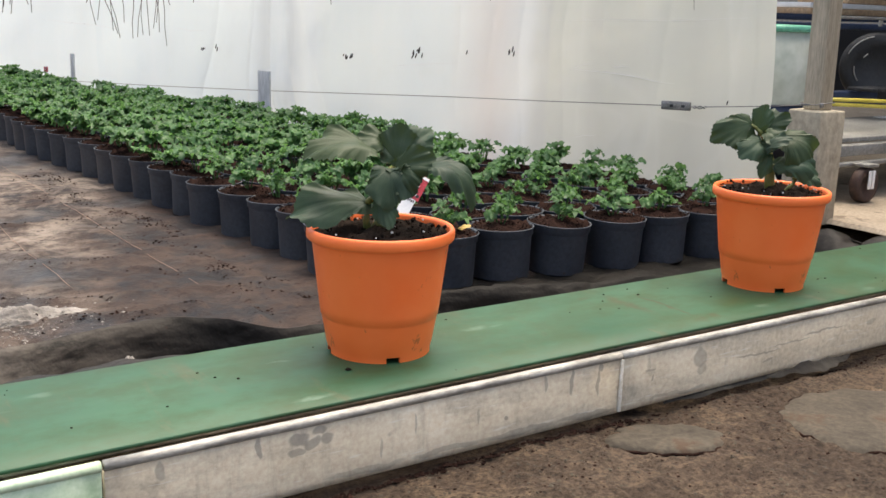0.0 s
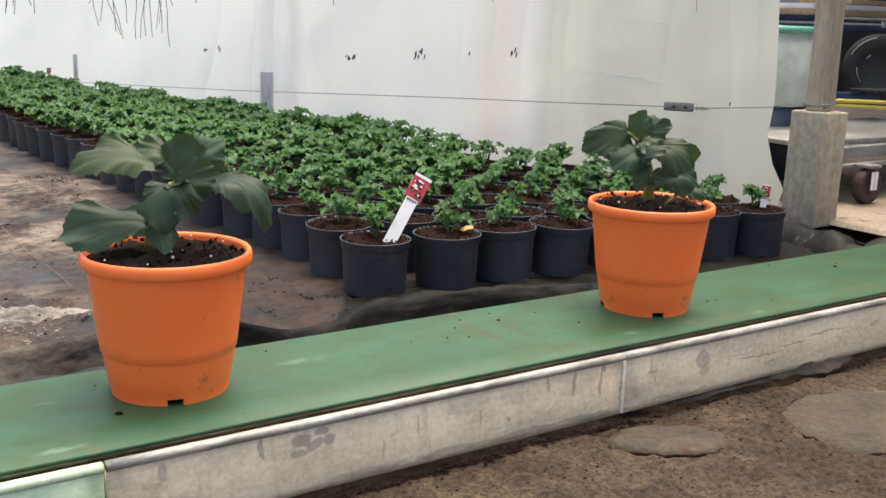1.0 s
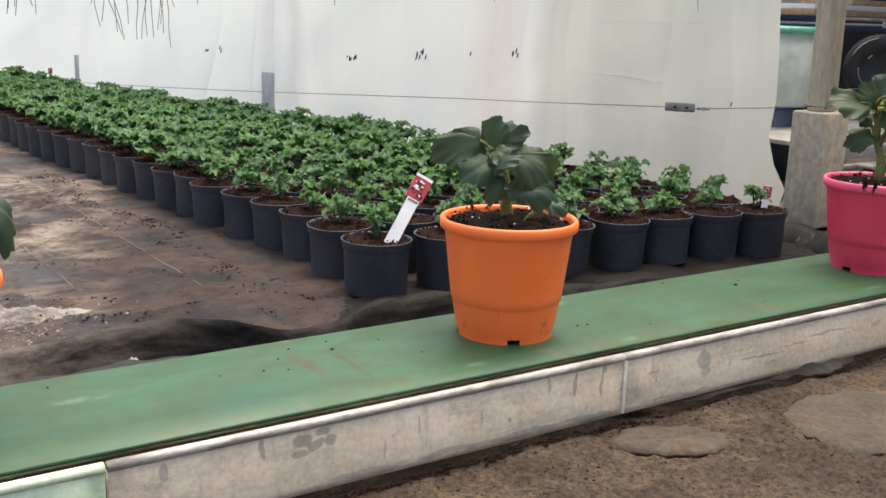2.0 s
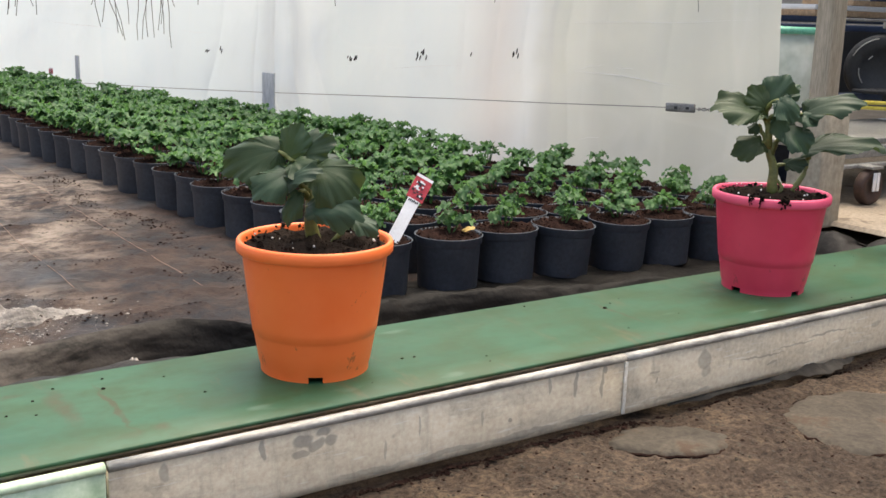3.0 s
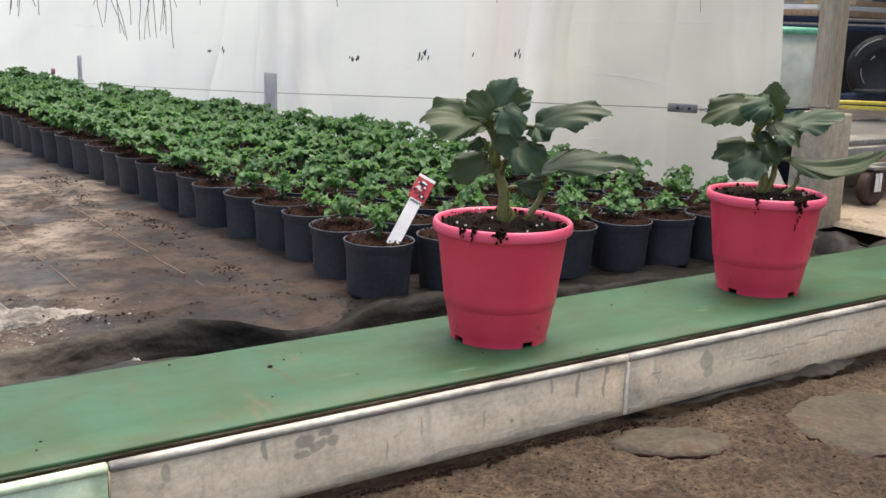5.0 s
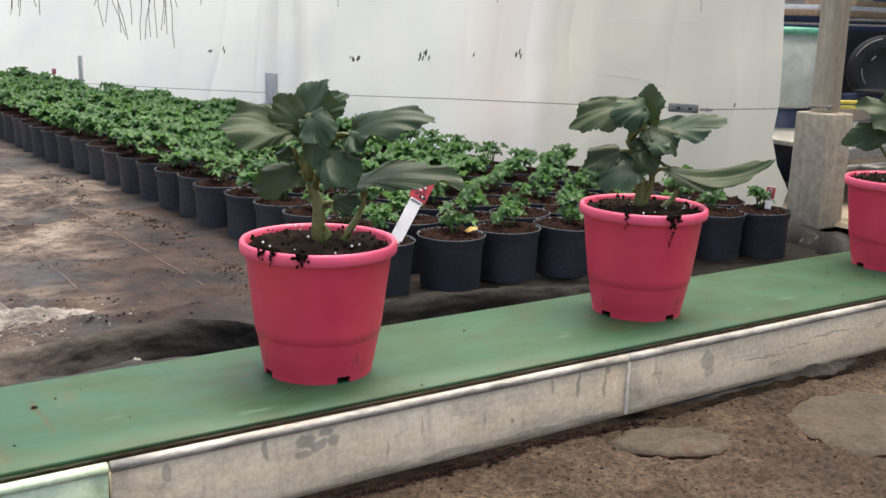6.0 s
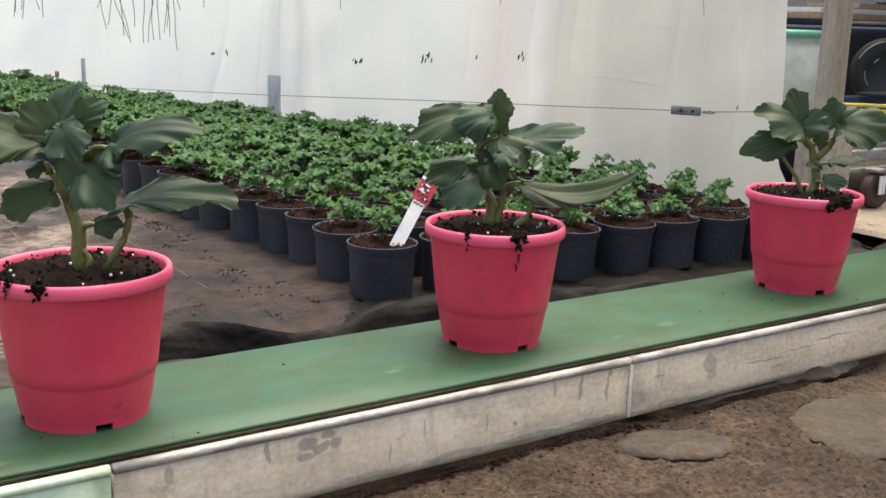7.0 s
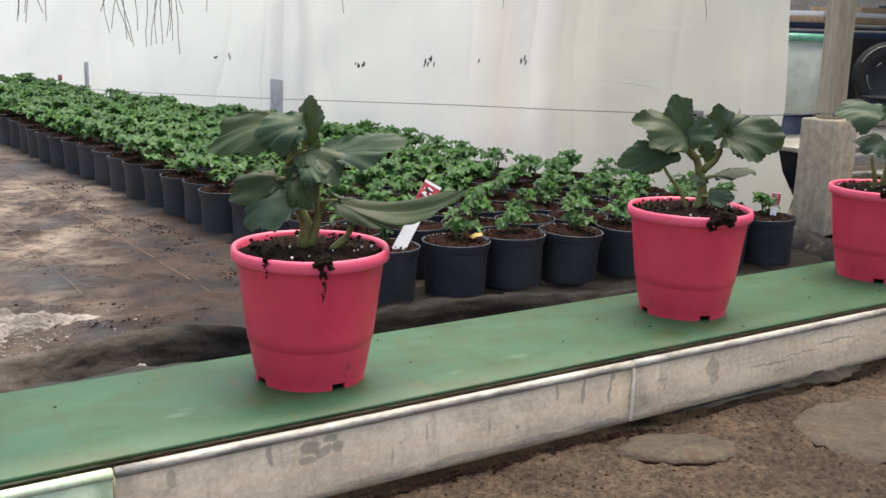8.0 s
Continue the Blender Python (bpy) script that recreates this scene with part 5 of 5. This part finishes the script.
leaf(plant, 12.59, (4.1, 0, 5.9), (15.3, -1, 6.7), 6.1, (-0.1, -0.42, 1), (4.9, -0.1, 4.8), 0.13, 0.12)
leaf(plant, 13.96, (0.6, -0.5, 9.5), (4.0, -2.5, 6.0), 5.1, (0.1, -1, 0.4), (0.4, 0.3, 8.3), 0.12, 0.12)
leaf(plant, 15.33, (-2.1, 0, 7.2), (-6.8, -1.5, 5.1), 4.3, (-0.2, -0.9, 0.5), (-0.8, 0.3, 6.1), 0.12, 0.12)
leaf(plant, 16.7, (-2.9, 0, 9.6), (-4.3, -0.5, 8.3), 1.9, (-0.3, -0.9, 0.3), (-2.5, 0.2, 8.6), 0.1, 0.12)
leaf(plant, 18.07, (1.5, 0, 4.0), (4.6, -1, 4.1), 2.6, (0.1, -0.8, 0.5), (-0.2, 0.2, 2.9), 0.1, 0.12)
leaf(plant, 19.44, (-0.6, -1, 11.1), (0.5, -1.6, 7.3), 2.9, (0, -1, 0.2), (-1.7, 0.4, 10.1), 0.05, 0.12)
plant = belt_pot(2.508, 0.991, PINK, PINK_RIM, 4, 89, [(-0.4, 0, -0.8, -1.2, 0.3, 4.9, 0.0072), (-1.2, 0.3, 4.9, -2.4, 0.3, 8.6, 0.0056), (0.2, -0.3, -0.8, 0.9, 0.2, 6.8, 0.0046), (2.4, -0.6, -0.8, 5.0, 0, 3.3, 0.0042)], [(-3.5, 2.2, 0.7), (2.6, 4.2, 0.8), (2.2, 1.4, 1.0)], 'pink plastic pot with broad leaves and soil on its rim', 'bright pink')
leaf(plant, 4.0, (-0.2, 0, 10.5), (0.1, 0.5, 15.9), 4.7, (-0.7, -0.6, 0.4), (-2.4, 0.3, 8.6), 0.06, 0.12)
leaf(plant, 5.37, (-0.6, -0.5, 12.9), (-5.5, -2, 11.1), 4.8, (-0.2, -0.9, 0.5), (-2.4, 0.3, 8.6), 0.14, 0.12)
leaf(plant, 6.74, (-1.5, 0.5, 12.4), (-10.7, -1, 9.8), 5.4, (-0.1, -0.65, 0.85), (-2.4, 0.3, 8.6), 0.16, 0.12)
leaf(plant, 8.11, (1.0, 0, 9.4), (10.0, -0.5, 11.4), 5.6, (0, -0.6, 0.85), (0.9, 0.2, 6.8), 0.06, 0.12)
leaf(plant, 9.48, (-0.4, -1, 10.3), (3.2, -3, 7.0), 5.2, (0.1, -0.8, 0.6), (-2.4, 0.3, 8.6), 0.12, 0.12)
leaf(plant, 10.85, (-3.5, 0, 7.1), (-8.6, -1, 4.7), 4.0, (-0.2, -0.95, 0.3), (-1.6, 0.3, 6.0), 0.1, 0.12)
leaf(plant, 12.22, (-1.0, -1, 5.8), (-6.1, -3, 2.1), 6.5, (-0.2, -0.8, 0.6), (-1.2, 0.3, 4.7), 0.14, 0.12)
leaf(plant, 13.59, (2.4, 0, 4.9), (16.8, -1, 6.9), 5.4, (-0.1, -0.45, 1), (0.6, -0.0, 3.7), -0.16, 0.2)
leaf(plant, 14.96, (-1.0, -1, 8.8), (-2.0, -1.5, 6.8), 2.2, (-0.3, -0.9, 0.3), (-2.1, 0.3, 7.7), 0.1, 0.12)
leaf(plant, 16.33, (-0.0, -2.5, 9.0), (2.0, -3.5, 7.6), 3.9, (0.1, -0.9, 0.4), (0.9, 0.2, 6.8), 0.1, 0.12)
leaf(plant, 17.7, (-1.4, -2, 7.7), (0.3, -3.5, 4.5), 3.7, (0, -1, 0.3), (-1.8, 0.3, 6.7), 0.1, 0.12)
plant = belt_pot(3.085, 0.989, PINK, PINK_RIM, 5, 71, [(1.2, 0, -0.8, 1.4, 0.3, 5.2, 0.0074), (1.3, 0.2, 4.2, -1.3, 0.2, 9.3, 0.005), (1.5, 0.3, 4.8, 4.4, 0.2, 9.1, 0.005), (-0.1, -0.6, -0.8, -4.1, -0.2, 5.8, 0.003)], [(2.2, 1.8, 2.4), (3.2, 1.4, 1.6)], 'pink plastic pot with big pale-backed leaves and spilt soil', 'bright pink')
leaf(plant, 5.0, (-1.0, 0, 9.5), (-8.7, -1, 11.7), 8.6, (0.05, -0.75, 0.7), (-0.9, 0.2, 8.4), 0.08, 0.06)
leaf(plant, 6.37, (-1.2, -0.5, 9.5), (2.4, -1.5, 10.6), 4.3, (0.1, -0.8, 0.6), (-0.9, 0.2, 8.4), 0.1, 0.12)
leaf(plant, 7.74, (3.8, 0, 10.1), (11.4, -1.5, 9.4), 8.0, (0.1, -0.9, 0.5), (4.3, 0.2, 9.0), 0.1, 0.05)
leaf(plant, 9.11, (-2.2, 0, 7.7), (-10.5, -1, 5.6), 4.7, (-0.1, -0.85, 0.5), (0.0, 0.2, 6.7), 0.1, 0.12)
leaf(plant, 10.48, (3.1, 0.5, 4.3), (8.6, 0, 5.1), 4.3, (0, -0.42, 1), (1.3, 0.2, 3.1), 0.06, 0.12)
leaf(plant, 11.85, (1.9, -1.5, 1.6), (5.3, -2.5, 1.7), 3.3, (0.1, -0.9, 0.5), (1.3, 0.1, 1.1), 0.16, 0.12)
leaf(plant, 13.22, (1.7, -0.5, 3.7), (-0.6, -1.5, 4.0), 2.2, (-0.1, -0.8, 0.6), (1.3, 0.2, 2.5), 0.1, 0.12)
leaf(plant, 14.59, (1.1, 0.5, 7.0), (3.3, 1, 8.2), 3.2, (0.2, -0.9, 0.4), (0.4, 0.2, 6.0), 0.1, 0.12)
leaf(plant, 15.96, (4.2, 0.2, 9.9), (2.3, 0.6, 13.8), 4.7, (-0.1, -0.9, 0.4), (4.2, 0.2, 8.8), 0.06, 0.12)
leaf(plant, 17.33, (-1.0, 0.4, 9.7), (-3.4, 0.8, 15.1), 4.3, (0, -0.8, 0.6), (-0.9, 0.2, 8.6), 0.05, 0.12)
plant = belt_pot(3.53, 0.99, PINK, PINK_RIM, 6, 35, [(0.0, 0, -0.8, 0.6, 0.4, 11, 0.0072), (-1.6, -0.3, -0.8, -2.6, 0, 5, 0.0038)], [(-3.0, 1.6, 1.0), (-1.0, 1.2, 0.8)], 'pink plastic pot with a young broad-leaved plant', 'bright pink')
leaf(plant, 6.00, (-1.0, 0, 11.6), (-9.5, -0.8, 11.0), 6.5, (-0.1, -0.7, 0.9), (0.5, 0.3, 10))
leaf(plant, 7.37, (0.6, 0, 11.2), (2.5, 1.0, 15.0), 6.0, (-0.4, -0.9, 0.5), (0.5, 0.4, 10))
leaf(plant, 8.74, (2.0, 0, 9.5), (11.0, -0.5, 9.0), 6.5, (0.1, -0.7, 0.8), (0.5, 0.3, 8.5))
leaf(plant, 10.11, (-1.0, -0.4, 7.5), (-5.5, -2.5, 5.5), 5.6, (-0.2, -0.9, 0.6), (0.3, 0.2, 6))
leaf(plant, 11.48, (1.0, -0.5, 7.5), (4.5, -3.0, 5.5), 5.6, (0.2, -0.9, 0.6), (0.4, 0.2, 6))

# ---- the bed of young plants ----


def small_plant(seed, dense=True):
    """A low tuft of several shoots, each with a rosette of scalloped leaves, as one mesh."""
    rng = random.Random(seed)
    bits = []
    shoots = rng.randint(5, 6) if dense else rng.randint(3, 4)
    k = 0
    for m in range(shoots):
        a0 = m * 2 * math.pi / shoots + rng.uniform(-0.5, 0.5)
        out = 0.004 if m == 0 else rng.uniform(0.012, 0.026)
        top = Vector((out * math.cos(a0), out * math.sin(a0), rng.uniform(0.028, 0.048) - 0.3 * out))
        foot = Vector((0.15 * top.x, 0.15 * top.y, 0))
        bits.append(tube([foot, foot.lerp(top, 0.5) + Vector((0, 0, 0.002)), top], [0.0017, 0.0014, 0.0010], 5, False))
        for q in range(rng.randint(4, 6) + (not dense)):
            k += 1
            a = q * 2.2 + rng.uniform(-0.4, 0.4)
            reach = rng.uniform(0.007, 0.020)
            c = top + Vector((reach * math.cos(a), reach * math.sin(a), rng.uniform(-0.007, 0.007)))
            r = rng.uniform(0.0095, 0.0165) if dense else rng.uniform(0.0070, 0.0130)
            tilt = Euler((rng.uniform(-0.18, 0.18), rng.uniform(-0.1, 0.25), 0) if dense else (rng.uniform(-0.45, 0.45), rng.uniform(-0.1, 0.7), 0)).to_matrix()
            turn = Matrix.Rotation(a, 3, "Z")
            n, vv = 20, [Vector((-0.3 * r, 0, 0))]
            for w, rad in ((0, 0.55), (1, 1.0)):
                for i in range(n):
                    b = 2 * math.pi * i / n
                    sc = rad * r * (1 + (0.30 * math.cos(5 * b) + 0.10 * math.sin(11 * b + 2 * k) if w else 0)) * (1 - 0.45 * (abs(b - math.pi) < 0.3) * w)
                    z = 0.32 * r * w * math.sin(4 * b + k * 2) + 0.20 * abs(math.sin(b)) * sc - 0.16 * sc * w
                    vv.append(Vector((sc * math.cos(b), sc * math.sin(b), z)))
            vv = [turn @ (tilt @ p) + c for p in vv]
            ff = [(0, 1 + i, 1 + (i + 1) % n) for i in range(n)] + [(1 + i, 1 + n + i, 1 + n + (i + 1) % n, 1 + (i + 1) % n) for i in range(n)]
            bits.append((vv, ff))
            bits.append(tube([top - Vector((0, 0, 0.004)), c], [0.0008, 0.0006], 4, False))
    v, f = join(*bits)
    me = bpy.data.meshes.new("young_plant")
    me.from_pydata([tuple(p) for p in v], [], f)
    me.update()
    return me


PLANTS = [small_plant(40 + i) for i in range(9)]
SPARSE = [small_plant(60 + i, False) for i in range(7)]


def nursery_pot():
    """A black pot with its peat; the plant is put in for each copy."""
    t = thing("nursery_pot", (0, 0, -20), "black plastic nursery pot with a low green plant", "potted plant", "pots of the bed")
    prof = [(0.001, 0.002), (0.0508, 0.002), (0.0526, 0.0), (0.0537, 0.003), (0.0570, 0.084), (0.0585, 0.0865), (0.0598, 0.088), (0.0604, 0.0995), (0.0618, 0.1015), (0.0618, 0.1028), (0.0600, 0.1030), (0.0585, 0.101), (0.0565, 0.085)]
    mesh("pot_wall", *lathe([(r * 1.04, 0.96 * z) for r, z in prof], 32), BLACK_POT, t)
    soil_disc(t, 0.0615, 0.0965, PEAT, 3.3, 0.007, "peat", 28)
    rng = random.Random(17)
    bits = []
    for _ in range(110):
        a, r = rng.uniform(0, 6.28), 0.0615 * math.sqrt(rng.uniform(0.05, 1))
        bits.append(crumb(rng, (r * math.cos(a), r * math.sin(a), 0.0995 + 0.004 * (1 - (r / 0.06) ** 2)), rng.uniform(0.0009, 0.0032)))
    mesh("loose_peat", *join(*bits), PEAT, t, smooth=False)
    return t


# front pots that stand out of line
NUDGED = {(0, 0): (-0.016, -0.022), (0, 1): (-0.003, -0.023), (0, 2): (0.0, -0.006), (1, 0): (-0.002, -0.006), (2, 0): (0.014, 0.006), (3, 0): (0.010, -0.004), (4, 0): (0.006, 0.0)}


def bed():
    proto = nursery_pot()
    rng = random.Random(21)
    first = True
    made = {}
    for k in range(0, 33):
        for j in range(0, 9):
            x, y = 0.9486 - 0.0064 * k + 0.13 * j, 1.5985 + 0.13 * k - 0.0175 * j
            if x > 1.96 - 0.205 * (y - 1.5):
                continue
            x -= 0.02 * (x > 1.80 and k < 2)
            dx, dy = NUDGED.get((k, j), (rng.uniform(-0.008, 0.008), rng.uniform(-0.008, 0.008)))
            m = pose(x + dx, y + dy, -0.010, rng.uniform(-1.5, 1.5), rng.uniform(-1.5, 1.5), rng.uniform(0, 360))
            if first:
                proto.matrix_world, ob, first = m, proto, False
            else:
                ob = copy_thing(proto, m)
            made[k, j] = ob
    for (k, j), ob in made.items():
        p = link("young_plant", rng.choice(SPARSE if rng.random() < 1.15 - 0.14 * k else PLANTS), YOUNG_LEAF, ob)
        s = rng.uniform(0.84, 1.06) + min(0.24, 0.035 * k)
        p.matrix_basis = Matrix.LocRotScale((rng.uniform(-0.006, 0.006), rng.uniform(-0.006, 0.006), 0.094), Euler((rng.uniform(-0.15, 0.15), rng.uniform(-0.15, 0.15), rng.uniform(0, 6.28))), (s, s, rng.uniform(1.1, 1.38) + min(0.28, 0.045 * max(0, k - 2))))
    return made


BED = bed()


def plant_tag(place, lean, turn, size=1.0):
    """A white label stake with a red printed head."""
    t = thing("plant_label", place, "white plastic label stake with a red printed head", "plant label", "label stakes")
    bm = box_bm((0.022, 0.0012, 0.105), (0, 0, 0.0525), 0.0005)
    part("stake", bm, WHITE, t, "white plastic stake", False)
    bm = box_bm((0.031, 0.0014, 0.045), (0, 0, 0.125), 0.0005)
    part("head", bm, RED, t, "red printed head", False)
    part("head_band", box_bm((0.031, 0.0004, 0.005), (0, -0.0011, 0.1445), 0.0), WHITE, t, "", False)
    rng = random.Random(9)
    for i in range(24):
        part("print_bar", box_bm((rng.uniform(0.003, 0.007), 0.0004, rng.uniform(0.002, 0.005)), (rng.uniform(-0.011, 0.011), -0.0011 - 0.00002 * i, rng.uniform(0.107, 0.136)), 0.0),
             INK if i % 3 else WHITE, t, "unreadable print", False)
    for i in range(6):
        part("print_bar", box_bm((0.0022, 0.0004, 0.004), (-0.008 + 0.0032 * i, -0.0010, 0.0985 + (i % 2) * 0.0008), 0.0), INK, t, "", False)
        part("print_bar", box_bm((0.002, 0.0004, 0.003), (-0.008 + 0.0032 * i, -0.0010, 0.004), 0.0), INK, t, "", False)
    t.matrix_world = pose(*place, *lean, turn) @ Matrix.Scale(size, 4)
    return t


plant_tag((0.929, 1.537, 0.073), (-22, 29), -30, 1.05)
plant_tag((1.838, 1.462, 0.052), (-4, 6), -38, 0.62)
plant_tag((1.28, 5.25, 0.08), (0, 0), -15, 0.6)


def withered_leaf():
    me = leaf_mesh((1.084, 1.524, 0.0985), (1.108, 1.519, 0.1035), 0.016, (0, -0.3, 1), 3.0, n=30, rings=4)
    tagged(link("fallen_leaf", me, YELLOW_LEAF), "withered yellow leaf lying on the peat", "leaf")


withered_leaf()

# ---- stores behind the post ----


def wheel_mesh(radius, width, seg=28):
    prof = [(0.001, -width * 0.3), (radius * 0.55, -width * 0.3), (radius * 0.62, -width * 0.5), (radius * 0.93, -width * 0.5), (radius, -width * 0.3),
            (radius, width * 0.3), (radius * 0.93, width * 0.5), (radius * 0.62, width * 0.5), (radius * 0.55, width * 0.3), (0.001, width * 0.3)]
    v, f = lathe(prof, seg)
    return [(x, z, y) for x, y, z in v], f


def shifted(vf, d):
    return [tuple(Vector(q) + Vector(d)) for q in vf[0]], vf[1]


def trolley():
    t = thing("plant_trolley", (2.60, 1.745, -0.002), "low grey steel trolley on brown caster wheels", "trolley")
    part("deck", box_bm((1.3, 0.4, 0.014), (0.45, 0.25, 0.166), 0.003), GALV, t, "worn pale deck")
    part("front_beam", box_bm((1.3, 0.03, 0.032), (0.45, 0.04, 0.140), 0.004), GALV, t)
    part("lower_rail", box_bm((1.3, 0.02, 0.012), (0.45, 0.02, 0.104), 0.003), GALV, t)
    for x in (0.01, 0.75):
        mesh("caster_wheel", *shifted(wheel_mesh(0.05, 0.03), (x, -0.02, 0.05)), RUST, t, "worn brown caster wheel")
        part("caster_fork", box_bm((0.012, 0.004, 0.052), (x - 0.004, -0.040, 0.066), 0.001), WHITE, t, "pale steel fork")
        part("caster_fork", box_bm((0.012, 0.004, 0.052), (x + 0.012, -0.040, 0.066), 0.001), WHITE, t, "pale steel fork")
        part("caster_plate", box_bm((0.05, 0.05, 0.008), (x, -0.02, 0.106), 0.001), GALV, t)


def machine():
    t = thing("farm_machine", (2.9, 2.1, 0.0), "dark blue machine frame with black rubber wheels", "machine")
    part("beam", box_bm((1.9, 0.06, 0.05), (0.45, 0.12, 0.235), 0.005), NAVY, t, "navy steel beam")
    part("upper_beam", box_bm((1.9, 0.05, 0.022), (0.45, 0.3, 0.475), 0.005), NAVY, t, "navy steel beam")
    part("back_panel", box_bm((1.9, 0.03, 0.30), (0.55, 0.5, 0.33), 0.005), RUBBER, t, "dark panel")
    part("leg", box_bm((0.05, 0.05, 0.24), (-0.38, 0.15, 0.12), 0.004), NAVY, t)
    part("leg", box_bm((0.05, 0.05, 0.24), (1.2, 0.15, 0.12), 0.004), NAVY, t)
    facing = Matrix.Translation((0.445, 0.12, 0.338)) @ pose(0, 0, 0, 0, 0, -48)
    wv, wf = wheel_mesh(0.120, 0.06, 44)
    mesh("wheel", [tuple(facing @ Vector(q)) for q in wv], wf, RUBBER, t, "black rubber wheel")
    # thin pale arcs modelled in place of reflections on the black wheel
    for radius, a0, a1 in ((0.108, 1.75, 2.75), (0.058, 2.2, 2.6), (0.075, 3.1, 3.9)):
        arc = [facing @ Vector((radius * math.cos(q), -0.034, radius * math.sin(q))) for q in np.arange(a0, a1, 0.08)]
        mesh("hub_glint", *tube(arc, 0.0022, 6), GALV, t, "thin pale metal hoop")
    part("rail_bar", box_bm((0.34, 0.02, 0.010), (0.30, 0.08, 0.505), 0.003), GALV, t, "pale steel bar")
    part("rail_post", box_bm((0.012, 0.012, 0.026), (0.40, 0.09, 0.492), 0.002), GALV, t)
    part("pale_tray", box_bm((0.9, 0.2, 0.016), (0.85, -0.02, 0.165), 0.004), WHITE, t, "pale tray")
    for i in range(8):
        part("tread_block", box_bm((0.03, 0.1, 0.012), (0.28 + 0.045 * i, 0.05, 0.27), 0.003), RUBBER, t)


def stores():
    t = thing("store_tank", (2.74, 2.22, 0.0), "pale green plastic tank with a teal rim", "tank")
    mesh("tank_body", *lathe([(0.135, 0.235), (0.14, 0.25), (0.15, 0.455), (0.14, 0.46)], 48), TANK, t)
    mesh("tank_rim", *lathe([(0.148, 0.455), (0.158, 0.457), (0.160, 0.470), (0.15, 0.476), (0.02, 0.478)], 48), TEAL, t, "teal rim")
    mesh("tank_stand", *lathe([(0.12, 0.0), (0.13, 0.01), (0.13, 0.235), (0.11, 0.235)], 40), NAVY, t, "dark stand")
    r = thing("store_rack", (4.5, 3.15, 0.0), "dark steel rack behind the trolley", "rack")
    part("shelf", box_bm((1.7, 0.4, 0.026), (0, 0, 0.507), 0.004), NAVY, r)
    for x in (-0.78, 0.78):
        part("leg", box_bm((0.04, 0.04, 0.494), (x, -0.15, 0.247), 0.004), NAVY, r)
    for x, z, w, d, mat in ((4.34, 0.5345, 0.76, 0.35, CARD), (4.30, 0.5605, 0.62, 0.3, WHITE), (4.52, 0.5855, 0.5, 0.28, CARD)):
        b = thing("stacked_board", (x, 3.15, z), "flat board on the pile of stores", "board", "boards of the store")
        part("sheet", box_bm((w, d, 0.027 if z < 0.55 else 0.023), (0, 0, 0), 0.003), mat, b)
    k = thing("store_crate", (4.93, 3.12, 0.52), "dark plastic crate on the rack", "crate")
    part("crate_body", box_bm((0.30, 0.28, 0.09), (0, 0, 0.045), 0.008), RUBBER, k)
    part("crate_rim", box_bm((0.32, 0.30, 0.012), (0, 0, 0.092), 0.004), NAVY, k)
    for i in range(2):
        y = thing("yellow_tube", (2.86, 1.97, 0.262 - 0.014 * i), "yellow plastic tube lying on the machine", "tube", "yellow tubes")
        mesh("tube_run", *tube(bend((-0.12, 0, 0.0), (0.9, 0.02, -0.06 - 0.01 * i), 0.005), 0.006, 10), YELLOW, y)


trolley()
machine()
stores()


# how far the belt runs ahead (-) or lags (+) of its even pace, in metres
LAG = [(0.0, 0.0), (0.5, 0.006), (1.0, -0.002), (1.5, 0.0045), (2.25, -0.002), (3.0, -0.0075), (3.5, 0.004), (4.0, 0.001), (4.5, -0.002),
       (6.0, -0.001), (6.5, 0.001), (7.0, 0.0005), (7.5, 0.0015), (8.0, 0.0025)]

# the pot that starts at this place slides on a little where the belt meets the end plate
SLIP = {2.0215: {3.5: -0.003, 6.5: -0.002, 7.0: -0.0045, 7.5: -0.0140, 8.0: -0.024}}


def motions():
    """All that rides on the belt goes left together, at a nearly even pace."""
    for ob, (x, y, z) in MOVING:
        slip = SLIP.get(x, {})
        walk(ob, [(t, pose(x - SPEED * t + lag + slip.get(t, 0.0), y, z)) for t, lag in LAG])


motions()
